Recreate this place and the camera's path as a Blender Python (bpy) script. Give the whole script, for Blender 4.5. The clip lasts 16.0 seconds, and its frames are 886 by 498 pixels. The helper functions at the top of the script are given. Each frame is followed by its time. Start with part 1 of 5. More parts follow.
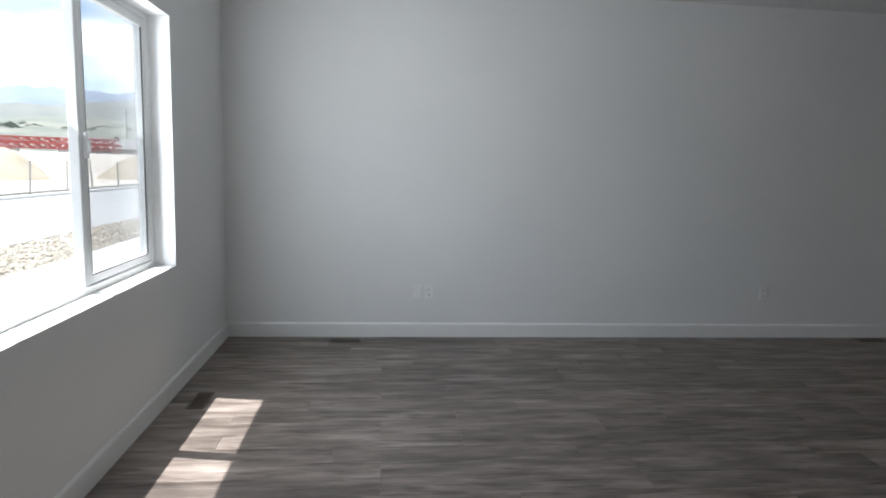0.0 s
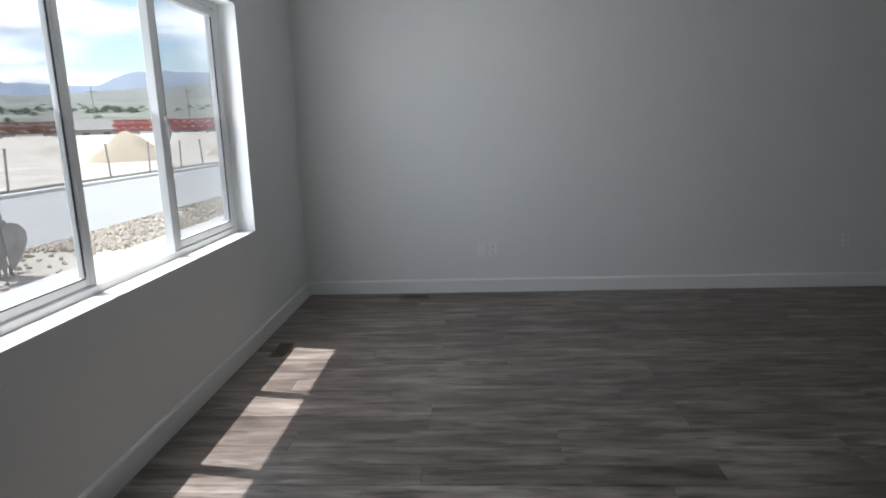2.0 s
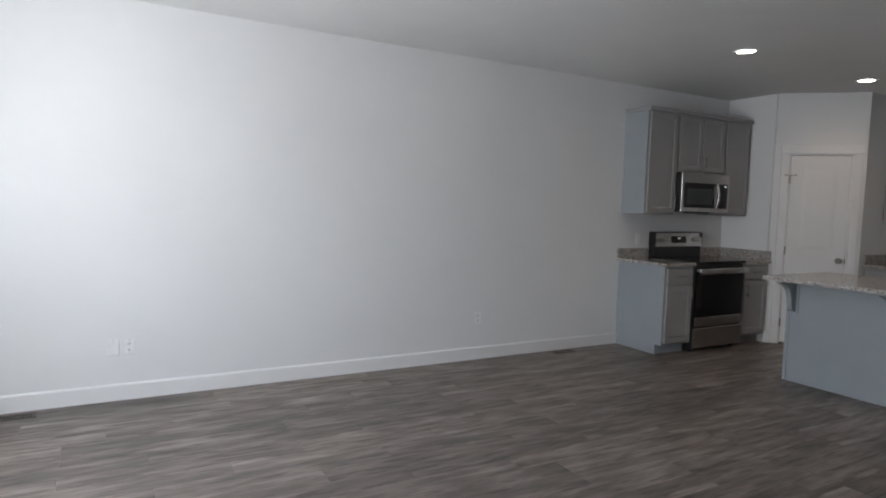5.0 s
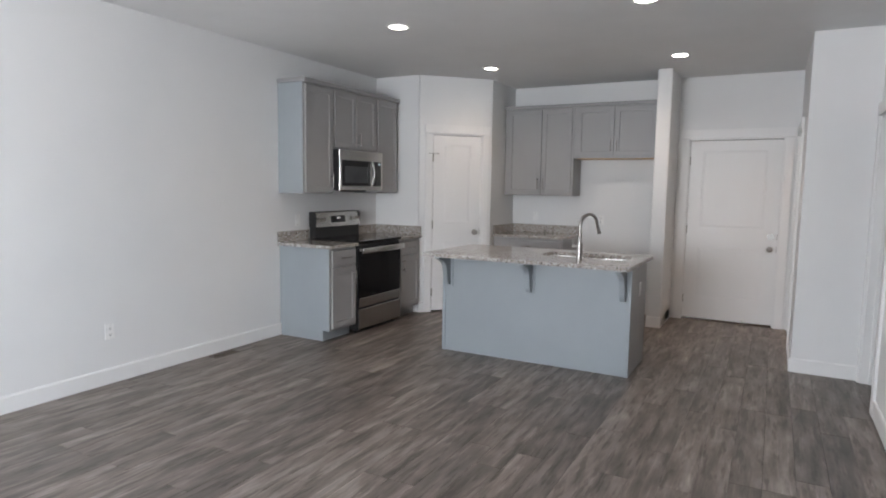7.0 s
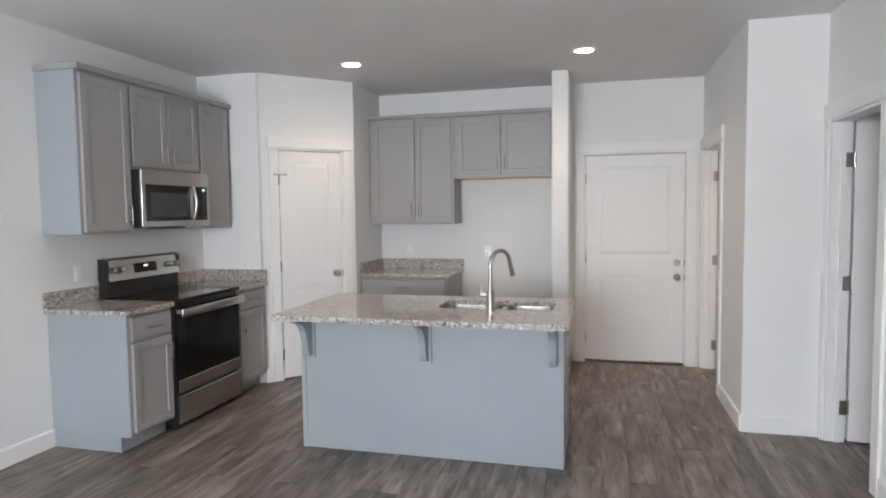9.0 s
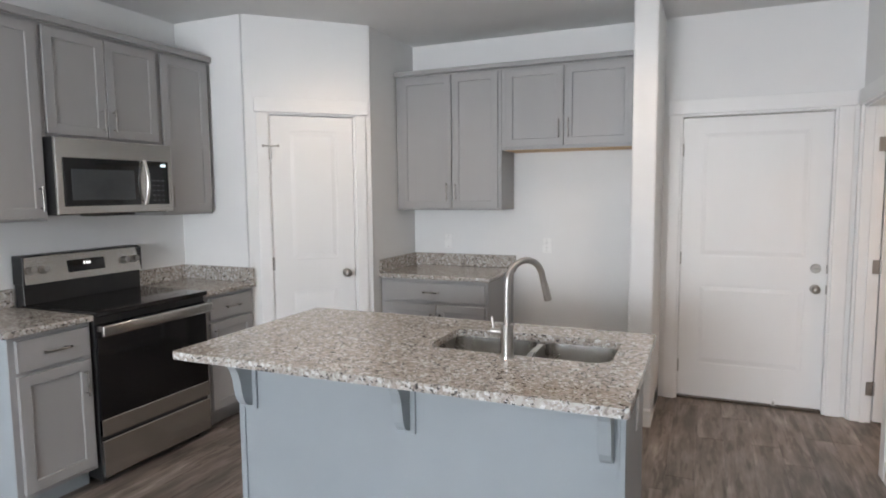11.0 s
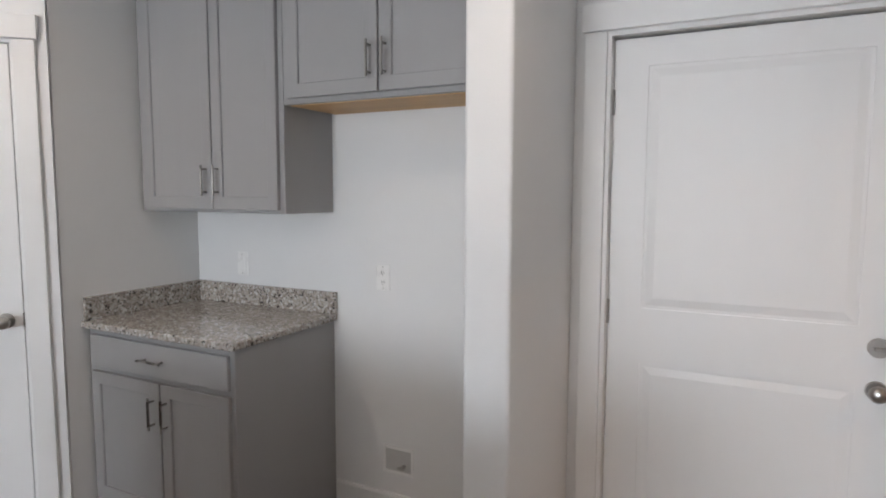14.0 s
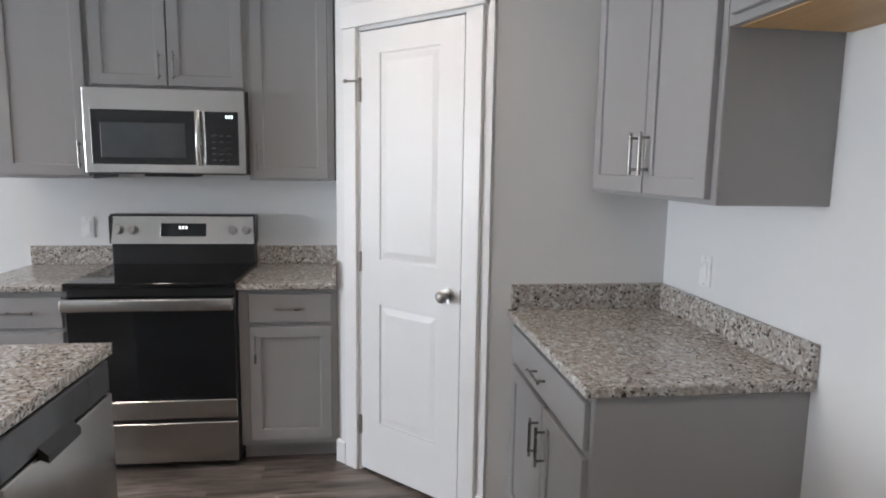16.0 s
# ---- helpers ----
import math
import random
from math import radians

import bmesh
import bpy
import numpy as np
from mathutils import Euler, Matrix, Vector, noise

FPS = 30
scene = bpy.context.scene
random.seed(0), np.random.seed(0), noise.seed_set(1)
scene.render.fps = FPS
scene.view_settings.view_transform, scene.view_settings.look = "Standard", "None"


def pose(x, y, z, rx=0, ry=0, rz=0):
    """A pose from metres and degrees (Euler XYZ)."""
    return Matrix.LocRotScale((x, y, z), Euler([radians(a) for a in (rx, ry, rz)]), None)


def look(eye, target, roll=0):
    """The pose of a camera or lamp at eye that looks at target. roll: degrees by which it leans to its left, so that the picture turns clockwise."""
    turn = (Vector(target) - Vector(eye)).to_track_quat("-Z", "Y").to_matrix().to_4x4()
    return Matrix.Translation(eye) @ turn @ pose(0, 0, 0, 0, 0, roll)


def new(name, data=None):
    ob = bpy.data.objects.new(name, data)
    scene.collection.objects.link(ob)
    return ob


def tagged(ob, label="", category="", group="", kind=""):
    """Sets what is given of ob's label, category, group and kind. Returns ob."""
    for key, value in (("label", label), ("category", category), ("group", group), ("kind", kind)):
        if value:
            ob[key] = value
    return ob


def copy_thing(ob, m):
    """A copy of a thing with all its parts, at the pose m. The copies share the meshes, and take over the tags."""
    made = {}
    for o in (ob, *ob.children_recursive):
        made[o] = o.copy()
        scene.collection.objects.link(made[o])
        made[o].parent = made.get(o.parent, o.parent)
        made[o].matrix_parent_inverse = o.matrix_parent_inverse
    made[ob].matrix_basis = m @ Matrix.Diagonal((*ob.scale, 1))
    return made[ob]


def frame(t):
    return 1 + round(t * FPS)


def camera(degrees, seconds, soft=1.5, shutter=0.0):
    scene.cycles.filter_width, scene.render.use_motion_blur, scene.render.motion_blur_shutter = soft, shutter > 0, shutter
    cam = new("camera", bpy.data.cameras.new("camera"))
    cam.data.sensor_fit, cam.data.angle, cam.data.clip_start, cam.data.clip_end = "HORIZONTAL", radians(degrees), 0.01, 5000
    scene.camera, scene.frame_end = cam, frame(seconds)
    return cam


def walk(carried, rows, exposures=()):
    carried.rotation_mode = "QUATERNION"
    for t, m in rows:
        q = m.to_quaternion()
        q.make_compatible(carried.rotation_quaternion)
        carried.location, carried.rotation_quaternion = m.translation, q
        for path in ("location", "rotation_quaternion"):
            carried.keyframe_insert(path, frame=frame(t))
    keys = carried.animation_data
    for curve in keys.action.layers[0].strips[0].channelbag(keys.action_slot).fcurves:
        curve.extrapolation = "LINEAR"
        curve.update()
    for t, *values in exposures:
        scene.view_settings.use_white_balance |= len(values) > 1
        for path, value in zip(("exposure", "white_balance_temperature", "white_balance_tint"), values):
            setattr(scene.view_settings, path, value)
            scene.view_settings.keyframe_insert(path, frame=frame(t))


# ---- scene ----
cam = camera(71.7, 16.0, soft=1.9)
PATH = [
    (0, (-0.244, -0.036, 1.389), (-0.044, 1.936, 1.123), 1.7),
    (0.5, (-0.249, -0.045, 1.402), (-0.064, 1.937, 1.201), 0.4),
    (1, (-0.179, -0.13, 1.414), (-0.181, 1.856, 1.181), -0.1),
    (1.5, (-0.087, -0.233, 1.393), (-0.268, 1.731, 1.06), -0.3),
    (2, (0.018, -0.252, 1.399), (-0.095, 1.706, 1.009), -1.8),
    (2.5, (0.048, -0.224, 1.396), (0.103, 1.742, 1.031), -3.0),
    (3, (-0.006, -0.238, 1.422), (0.181, 1.734, 1.141), -3.5),
    (3.2, (-0.047, -0.229, 1.431), (0.218, 1.74, 1.198), -3.6),
    (5.3, (-0.036, 0.187, 1.437), (1.093, 1.83, 1.283), 1.2),
    (5.5, (-0.061, 0.245, 1.438), (1.176, 1.806, 1.258), 0.5),
    (6, (-0.063, 0.371, 1.479), (1.397, 1.716, 1.232), -0.2),
    (6.5, (0.053, 0.509, 1.474), (1.673, 1.657, 1.236), 1.0),
    (7, (0.3, 0.61, 1.486), (2.051, 1.554, 1.283), 0.9),
    (7.5, (0.54, 0.825, 1.493), (2.398, 1.544, 1.321), -0.3),
    (8, (0.83, 1.048, 1.501), (2.74, 1.616, 1.334), -1.3),
    (8.5, (1.221, 1.175, 1.512), (3.136, 1.733, 1.362), -1.0),
    (9, (1.593, 1.355, 1.525), (3.526, 1.851, 1.4), -0.7),
    (9.2, (1.747, 1.431, 1.532), (3.685, 1.905, 1.4), -0.7),
    (11.3, (3.293, 1.312, 1.535), (5.109, 2.131, 1.356), -0.2),
    (11.5, (3.448, 1.309, 1.527), (5.263, 2.13, 1.356), 0.1),
    (12, (3.862, 1.303, 1.533), (5.728, 2.004, 1.372), -0.2),
    (12.5, (4.261, 1.184, 1.503), (6.129, 1.881, 1.347), -1.3),
    (13, (4.667, 1.127, 1.487), (6.566, 1.738, 1.342), -0.8),
    (13.5, (5.084, 1.105, 1.481), (6.998, 1.66, 1.315), -0.7),
    (14, (5.512, 1.012, 1.486), (7.289, 1.912, 1.303), 0.2),
    (14.5, (5.897, 1.056, 1.463), (7.477, 2.272, 1.311), 1.1),
    (15, (6.206, 1.084, 1.465), (7.407, 2.673, 1.284), 0.8),
    (15.5, (6.441, 1.108, 1.500), (7.114, 2.975, 1.254), 0.8),
    (16, (6.595, 1.256, 1.485), (6.841, 3.223, 1.219), 0.85),
]
EXPOSURES = [(0.0, 1.18, 6400, 10), (0.5, 0.92, 6400, 10), (1.0, 0.74, 6400, 10.5), (1.5, 0.58, 6400, 10.5), (2.2, 0.68, 6420, 11), (3.0, 0.95, 6420, 11), (5.3, 2.26, 6480, 13), (5.5, 2.37, 6520, 12.5),
             (6.0, 2.74, 6560, 12), (7.0, 3.05, 6440, 13), (8.0, 3.3, 6470, 13), (9.0, 3.4, 6500, 12.5), (11.4, 3.5, 6400, 12), (12.0, 3.38, 6360, 12), (12.6, 3.26, 6350, 12), (13.6, 3.38, 6350, 12.5), (14.5, 3.33, 6330, 12.5), (15.3, 3.34, 6280, 12), (16.0, 3.57, 6220, 12)]
walk(cam, [(t, look(eye, target, roll)) for t, eye, target, roll in PATH], EXPOSURES)

# ---- world, sun, lamps ----
SUN_TRAVEL = Vector((0.335, -0.052, -1.0)).normalized()
world = bpy.data.worlds.new("sky")
scene.world = world
world.use_nodes = True
wn, wl = world.node_tree.nodes, world.node_tree.links
for n in list(wn):
    wn.remove(n)
w_out = wn.new("ShaderNodeOutputWorld")
w_bg = wn.new("ShaderNodeBackground")
w_bg.inputs["Strength"].default_value = 0.15
w_sky = wn.new("ShaderNodeTexSky")
w_sky.sky_type, w_sky.sun_disc = "NISHITA", False
w_sky.sun_elevation = math.asin(-SUN_TRAVEL.z)
w_sky.sun_rotation = math.atan2(-SUN_TRAVEL.x, -SUN_TRAVEL.y)
w_tc = wn.new("ShaderNodeTexCoord")
w_map = wn.new("ShaderNodeMapping")
w_map.inputs["Scale"].default_value = (2.2, 2.2, 9.0)
w_no = wn.new("ShaderNodeTexNoise")
w_no.inputs["Scale"].default_value, w_no.inputs["Detail"].default_value, w_no.inputs["Roughness"].default_value = 1.6, 8, 0.58
w_ramp = wn.new("ShaderNodeValToRGB")
w_ramp.color_ramp.elements[0].position, w_ramp.color_ramp.elements[1].position = 0.36, 0.58
w_no2 = wn.new("ShaderNodeTexNoise")
w_no2.inputs["Scale"].default_value, w_no2.inputs["Detail"].default_value = 3.1, 6
w_cl = wn.new("ShaderNodeValToRGB")
w_cl.color_ramp.elements[0].position, w_cl.color_ramp.elements[1].position = 0.36, 0.62
w_cl.color_ramp.elements[0].color, w_cl.color_ramp.elements[1].color = (3.6, 4.0, 4.9, 1), (10.0, 10.2, 10.5, 1)
w_mix = wn.new("ShaderNodeMix")
w_mix.data_type = "RGBA"
wl.new(w_tc.outputs["Generated"], w_map.inputs["Vector"])
wl.new(w_map.outputs["Vector"], w_no.inputs["Vector"])
wl.new(w_map.outputs["Vector"], w_no2.inputs["Vector"])
wl.new(w_no.outputs["Fac"], w_ramp.inputs["Fac"])
wl.new(w_no2.outputs["Fac"], w_cl.inputs["Fac"])
wl.new(w_ramp.outputs["Color"], w_mix.inputs["Factor"])
wl.new(w_sky.outputs["Color"], w_mix.inputs[6])
wl.new(w_cl.outputs["Color"], w_mix.inputs[7])
wl.new(w_mix.outputs[2], w_bg.inputs["Color"])
wl.new(w_bg.outputs["Background"], w_out.inputs["Surface"])

sun_data = bpy.data.lights.new("sun", "SUN")
sun_data.energy, sun_data.angle, sun_data.color = 5.0, radians(0.5), (1.0, 0.985, 0.96)
sun = new("sun", sun_data)
sun.matrix_world = look((0, 0, 30), Vector((0, 0, 30)) + SUN_TRAVEL)

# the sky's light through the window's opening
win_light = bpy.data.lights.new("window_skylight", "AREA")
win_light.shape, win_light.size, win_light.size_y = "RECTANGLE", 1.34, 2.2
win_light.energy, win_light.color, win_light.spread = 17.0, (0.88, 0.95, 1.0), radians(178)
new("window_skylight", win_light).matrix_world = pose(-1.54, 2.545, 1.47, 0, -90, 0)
# the light that the sunlit walk and dirt outside send up through the same opening
up_light = bpy.data.lights.new("window_groundlight", "AREA")
up_light.shape, up_light.size, up_light.size_y = "RECTANGLE", 0.9, 2.2
up_light.energy, up_light.color, up_light.spread = 5.0, (0.95, 0.975, 1.0), radians(165)
new("window_groundlight", up_light).matrix_world = pose(-1.50, 2.545, 1.40, 0, -132, 0)

CEIL = 2.745
DOWNLIGHTS = ((4.55, 3.34), (6.42, 3.36), (6.52, 1.48), (4.64, 1.45))
ROOM_LIGHT = (7.0, -0.75)
for lx, ly in (*DOWNLIGHTS, ROOM_LIGHT):
    ld = bpy.data.lights.new("downlight_lamp", "SPOT")
    ld.energy, ld.color = (2.3, (1.0, 0.77, 0.58)) if (lx, ly) != ROOM_LIGHT else (6.5, (1.0, 0.66, 0.42))
    ld.spot_size, ld.spot_blend, ld.shadow_soft_size = radians(142), 1.0, 0.06
    new("downlight_lamp", ld).matrix_world = look((lx, ly, CEIL - 0.03), (lx, ly, 0))


# ---- materials ----
def material(name, color=(0.8, 0.8, 0.8), rough=0.5, metal=0.0):
    m = bpy.data.materials.new(name)
    m.use_nodes = True
    b = m.node_tree.nodes["Principled BSDF"]
    b.inputs["Base Color"].default_value = (*color, 1)
    b.inputs["Roughness"].default_value, b.inputs["Metallic"].default_value = rough, metal
    return m


def nodes_of(m):
    t = m.node_tree
    return t.nodes, t.links, t.nodes["Principled BSDF"]


def node(m, kind, **values):
    n = m.node_tree.nodes.new(kind)
    for key, value in values.items():
        n.inputs[key.replace("_", " ")].default_value = value
    return n


def ramp(m, fac, stops):
    r = m.node_tree.nodes.new("ShaderNodeValToRGB")
    e = r.color_ramp.elements
    while len(e) < len(stops):
        e.new(0.5)
    for el, (p, c) in zip(e, stops):
        el.position = p
        el.color = (*c, 1) if len(c) == 3 else c
    m.node_tree.links.new(fac, r.inputs["Fac"])
    return r


def coords(m, scale=(1, 1, 1), offset=None):
    n, l, b = nodes_of(m)
    tc, mp = n.new("ShaderNodeTexCoord"), n.new("ShaderNodeMapping")
    mp.inputs["Scale"].default_value = scale
    l.new(tc.outputs["Object"], mp.inputs["Vector"])
    return mp.outputs["Vector"]


def varied(name, c0, c1, rough=0.5, metal=0.0, scale=6.0, bump_scale=400.0, bump=0.05, depth=0.001, rough_var=0.08, stretch=(1, 1, 1)):
    """A surface with slow colour variation, uneven gloss and fine relief."""
    m = material(name, c0, rough, metal)
    n, l, b = nodes_of(m)
    v = coords(m, stretch)
    slow = node(m, "ShaderNodeTexNoise", Scale=scale, Detail=5.0, Roughness=0.6)
    l.new(v, slow.inputs["Vector"])
    r = ramp(m, slow.outputs["Fac"], ((0.3, c0), (0.7, c1)))
    l.new(r.outputs["Color"], b.inputs["Base Color"])
    rr = n.new("ShaderNodeMapRange")
    rr.inputs["To Min"].default_value, rr.inputs["To Max"].default_value = max(0.02, rough - rough_var), min(1, rough + rough_var)
    l.new(slow.outputs["Fac"], rr.inputs["Value"])
    l.new(rr.outputs["Result"], b.inputs["Roughness"])
    fine = node(m, "ShaderNodeTexNoise", Scale=bump_scale, Detail=3.0)
    l.new(v, fine.inputs["Vector"])
    bp = node(m, "ShaderNodeBump", Strength=bump, Distance=depth)
    l.new(fine.outputs["Fac"], bp.inputs["Height"])
    l.new(bp.outputs["Normal"], b.inputs["Normal"])
    return m


WALL = varied("wall_paint", (0.765, 0.77, 0.77), (0.80, 0.80, 0.795), 0.72, scale=1.3, bump_scale=130, bump=0.22, depth=0.0015)
CEILING = varied("ceiling_paint", (0.74, 0.74, 0.735), (0.78, 0.78, 0.775), 0.85, scale=2.0, bump_scale=60, bump=0.4, depth=0.003)
TRIM = varied("trim_paint", (0.80, 0.80, 0.795), (0.84, 0.84, 0.835), 0.38, scale=3.0, bump_scale=90, bump=0.05)
DOOR = varied("door_paint", (0.79, 0.79, 0.785), (0.83, 0.83, 0.825), 0.42, scale=2.0, bump_scale=260, bump=0.10, stretch=(1, 1, 0.2))
CABINET = varied("cabinet_paint", (0.318, 0.314, 0.313), (0.345, 0.340, 0.338), 0.42, scale=3.0, bump_scale=220, bump=0.06, stretch=(1, 1, 0.15))
# cabinet paint for window-facing panels, the window's blue light put into its colour
CABINET_LIT = varied("cabinet_window_lit", (0.300, 0.332, 0.350), (0.325, 0.357, 0.375), 0.40, scale=2.0, bump_scale=220, bump=0.05)
PLY = varied("maple_ply", (0.55, 0.33, 0.14), (0.64, 0.41, 0.19), 0.5, scale=5.0, bump_scale=200, stretch=(0.3, 4, 1))
STEEL = varied("brushed_steel", (0.46, 0.445, 0.425), (0.55, 0.535, 0.51), 0.22, 1.0, scale=3, bump_scale=500, bump=0.06, stretch=(0.03, 1, 1))
SINK_STEEL = varied("sink_steel", (0.50, 0.485, 0.46), (0.60, 0.585, 0.56), 0.26, 1.0, scale=5, bump_scale=500, bump=0.05, stretch=(1, 0.05, 1))
NICKEL = varied("satin_nickel", (0.40, 0.383, 0.365), (0.48, 0.46, 0.435), 0.30, 1.0, scale=8, bump_scale=600, bump=0.03)
# satin nickel darkened so the pulls carry their dark reflections in the colour
PULL = varied("satin_nickel_darkened", (0.27, 0.255, 0.24), (0.34, 0.325, 0.305), 0.28, 1.0, scale=8, bump_scale=600, bump=0.03)
BLACK_GLASS = varied("black_glass", (0.006, 0.006, 0.007), (0.009, 0.009, 0.010), 0.07, scale=4, bump=0.0, rough_var=0.03)
BLACK = varied("black_plastic", (0.012, 0.012, 0.013), (0.02, 0.02, 0.02), 0.35, scale=8, bump=0.05)
GREY_GLASS = varied("oven_window", (0.045, 0.05, 0.055), (0.06, 0.065, 0.07), 0.12, scale=6, bump=0.0, rough_var=0.04)
PLATE = varied("white_plastic", (0.84, 0.84, 0.83), (0.87, 0.87, 0.86), 0.28, scale=10, bump=0.02)
VENT = varied("brown_metal", (0.075, 0.058, 0.046), (0.105, 0.082, 0.066), 0.45, scale=14, bump=0.05)
VINYL = varied("window_vinyl", (0.78, 0.79, 0.79), (0.82, 0.83, 0.83), 0.35, scale=5, bump=0.02)
SEAL = varied("window_seal", (0.05, 0.055, 0.055), (0.08, 0.085, 0.085), 0.6, scale=9, bump=0.02)
DARK = varied("dark_gap", (0.02, 0.02, 0.02), (0.03, 0.028, 0.026), 0.8, scale=9)
# white plastic greyed by the shade inside the valve box
VALVE_BACK = varied("valve_recess_shade", (0.52, 0.52, 0.51), (0.57, 0.57, 0.56), 0.6, scale=10, bump=0.02)
SUBFLOOR = varied("underlay", (0.02, 0.018, 0.016), (0.03, 0.027, 0.024), 0.9, scale=9)
THRESHOLD = varied("bronze_threshold", (0.07, 0.055, 0.042), (0.10, 0.08, 0.06), 0.4, 0.6, scale=9)
ASPHALT = varied("road_asphalt", (0.26, 0.258, 0.254), (0.32, 0.316, 0.31), 0.9, scale=0.6, bump_scale=60, bump=0.3, depth=0.004)
CONCRETE = varied("concrete", (0.46, 0.45, 0.43), (0.54, 0.53, 0.51), 0.85, scale=1.1, bump_scale=90, bump=0.2, depth=0.002)
DIRT = varied("dry_dirt", (0.29, 0.255, 0.215), (0.50, 0.465, 0.415), 0.95, scale=0.35, bump_scale=5, bump=0.6, depth=0.05)
SAND = varied("sand_heap", (0.30, 0.25, 0.185), (0.37, 0.315, 0.245), 0.95, scale=0.8, bump_scale=8, bump=0.5, depth=0.04)
ROCK = varied("river_rock", (0.27, 0.235, 0.19), (0.46, 0.41, 0.345), 0.85, scale=3.0, bump_scale=40, bump=0.3, depth=0.004)
RED_STEEL = varied("red_primer_steel", (0.30, 0.045, 0.04), (0.38, 0.07, 0.06), 0.55, scale=2.0)
RUST_STEEL = varied("rust_brown_steel", (0.16, 0.075, 0.055), (0.22, 0.11, 0.08), 0.65, scale=2.0)
ORANGE = varied("orange_machine_paint", (0.54, 0.14, 0.07), (0.62, 0.18, 0.095), 0.4, scale=2.5)
WORN_STEEL = varied("worn_bucket_steel", (0.24, 0.23, 0.22), (0.38, 0.365, 0.35), 0.55, 0.3, scale=4.0)
RUBBER = varied("track_rubber", (0.02, 0.02, 0.02), (0.035, 0.034, 0.033), 0.8, scale=6.0)
POST = varied("weathered_post", (0.26, 0.25, 0.235), (0.35, 0.335, 0.31), 0.8, scale=4.0)
# leaf and hill colours below are lightened to include distance haze
LEAF = varied("foliage", (0.07, 0.095, 0.075), (0.10, 0.12, 0.095), 0.8, scale=0.6)
HILL = varied("scrub_hill", (0.085, 0.10, 0.10), (0.20, 0.195, 0.175), 0.95, scale=0.03, bump=0.0)
FOOTHILL = varied("foothill_scrub", (0.062, 0.080, 0.070), (0.215, 0.205, 0.165), 0.95, scale=0.035, bump=0.0, stretch=(1, 1, 7))
# the haze over the far range is put into this blue-grey colour
FAR_HILL = varied("far_hill_haze_tint", (0.13, 0.165, 0.225), (0.20, 0.23, 0.28), 0.95, scale=0.01, bump=0.0)
ROOF = varied("grey_shingle", (0.16, 0.155, 0.15), (0.22, 0.21, 0.20), 0.9, scale=3.0)
SIDING = varied("pale_siding", (0.27, 0.255, 0.235), (0.33, 0.315, 0.29), 0.8, scale=2.0)


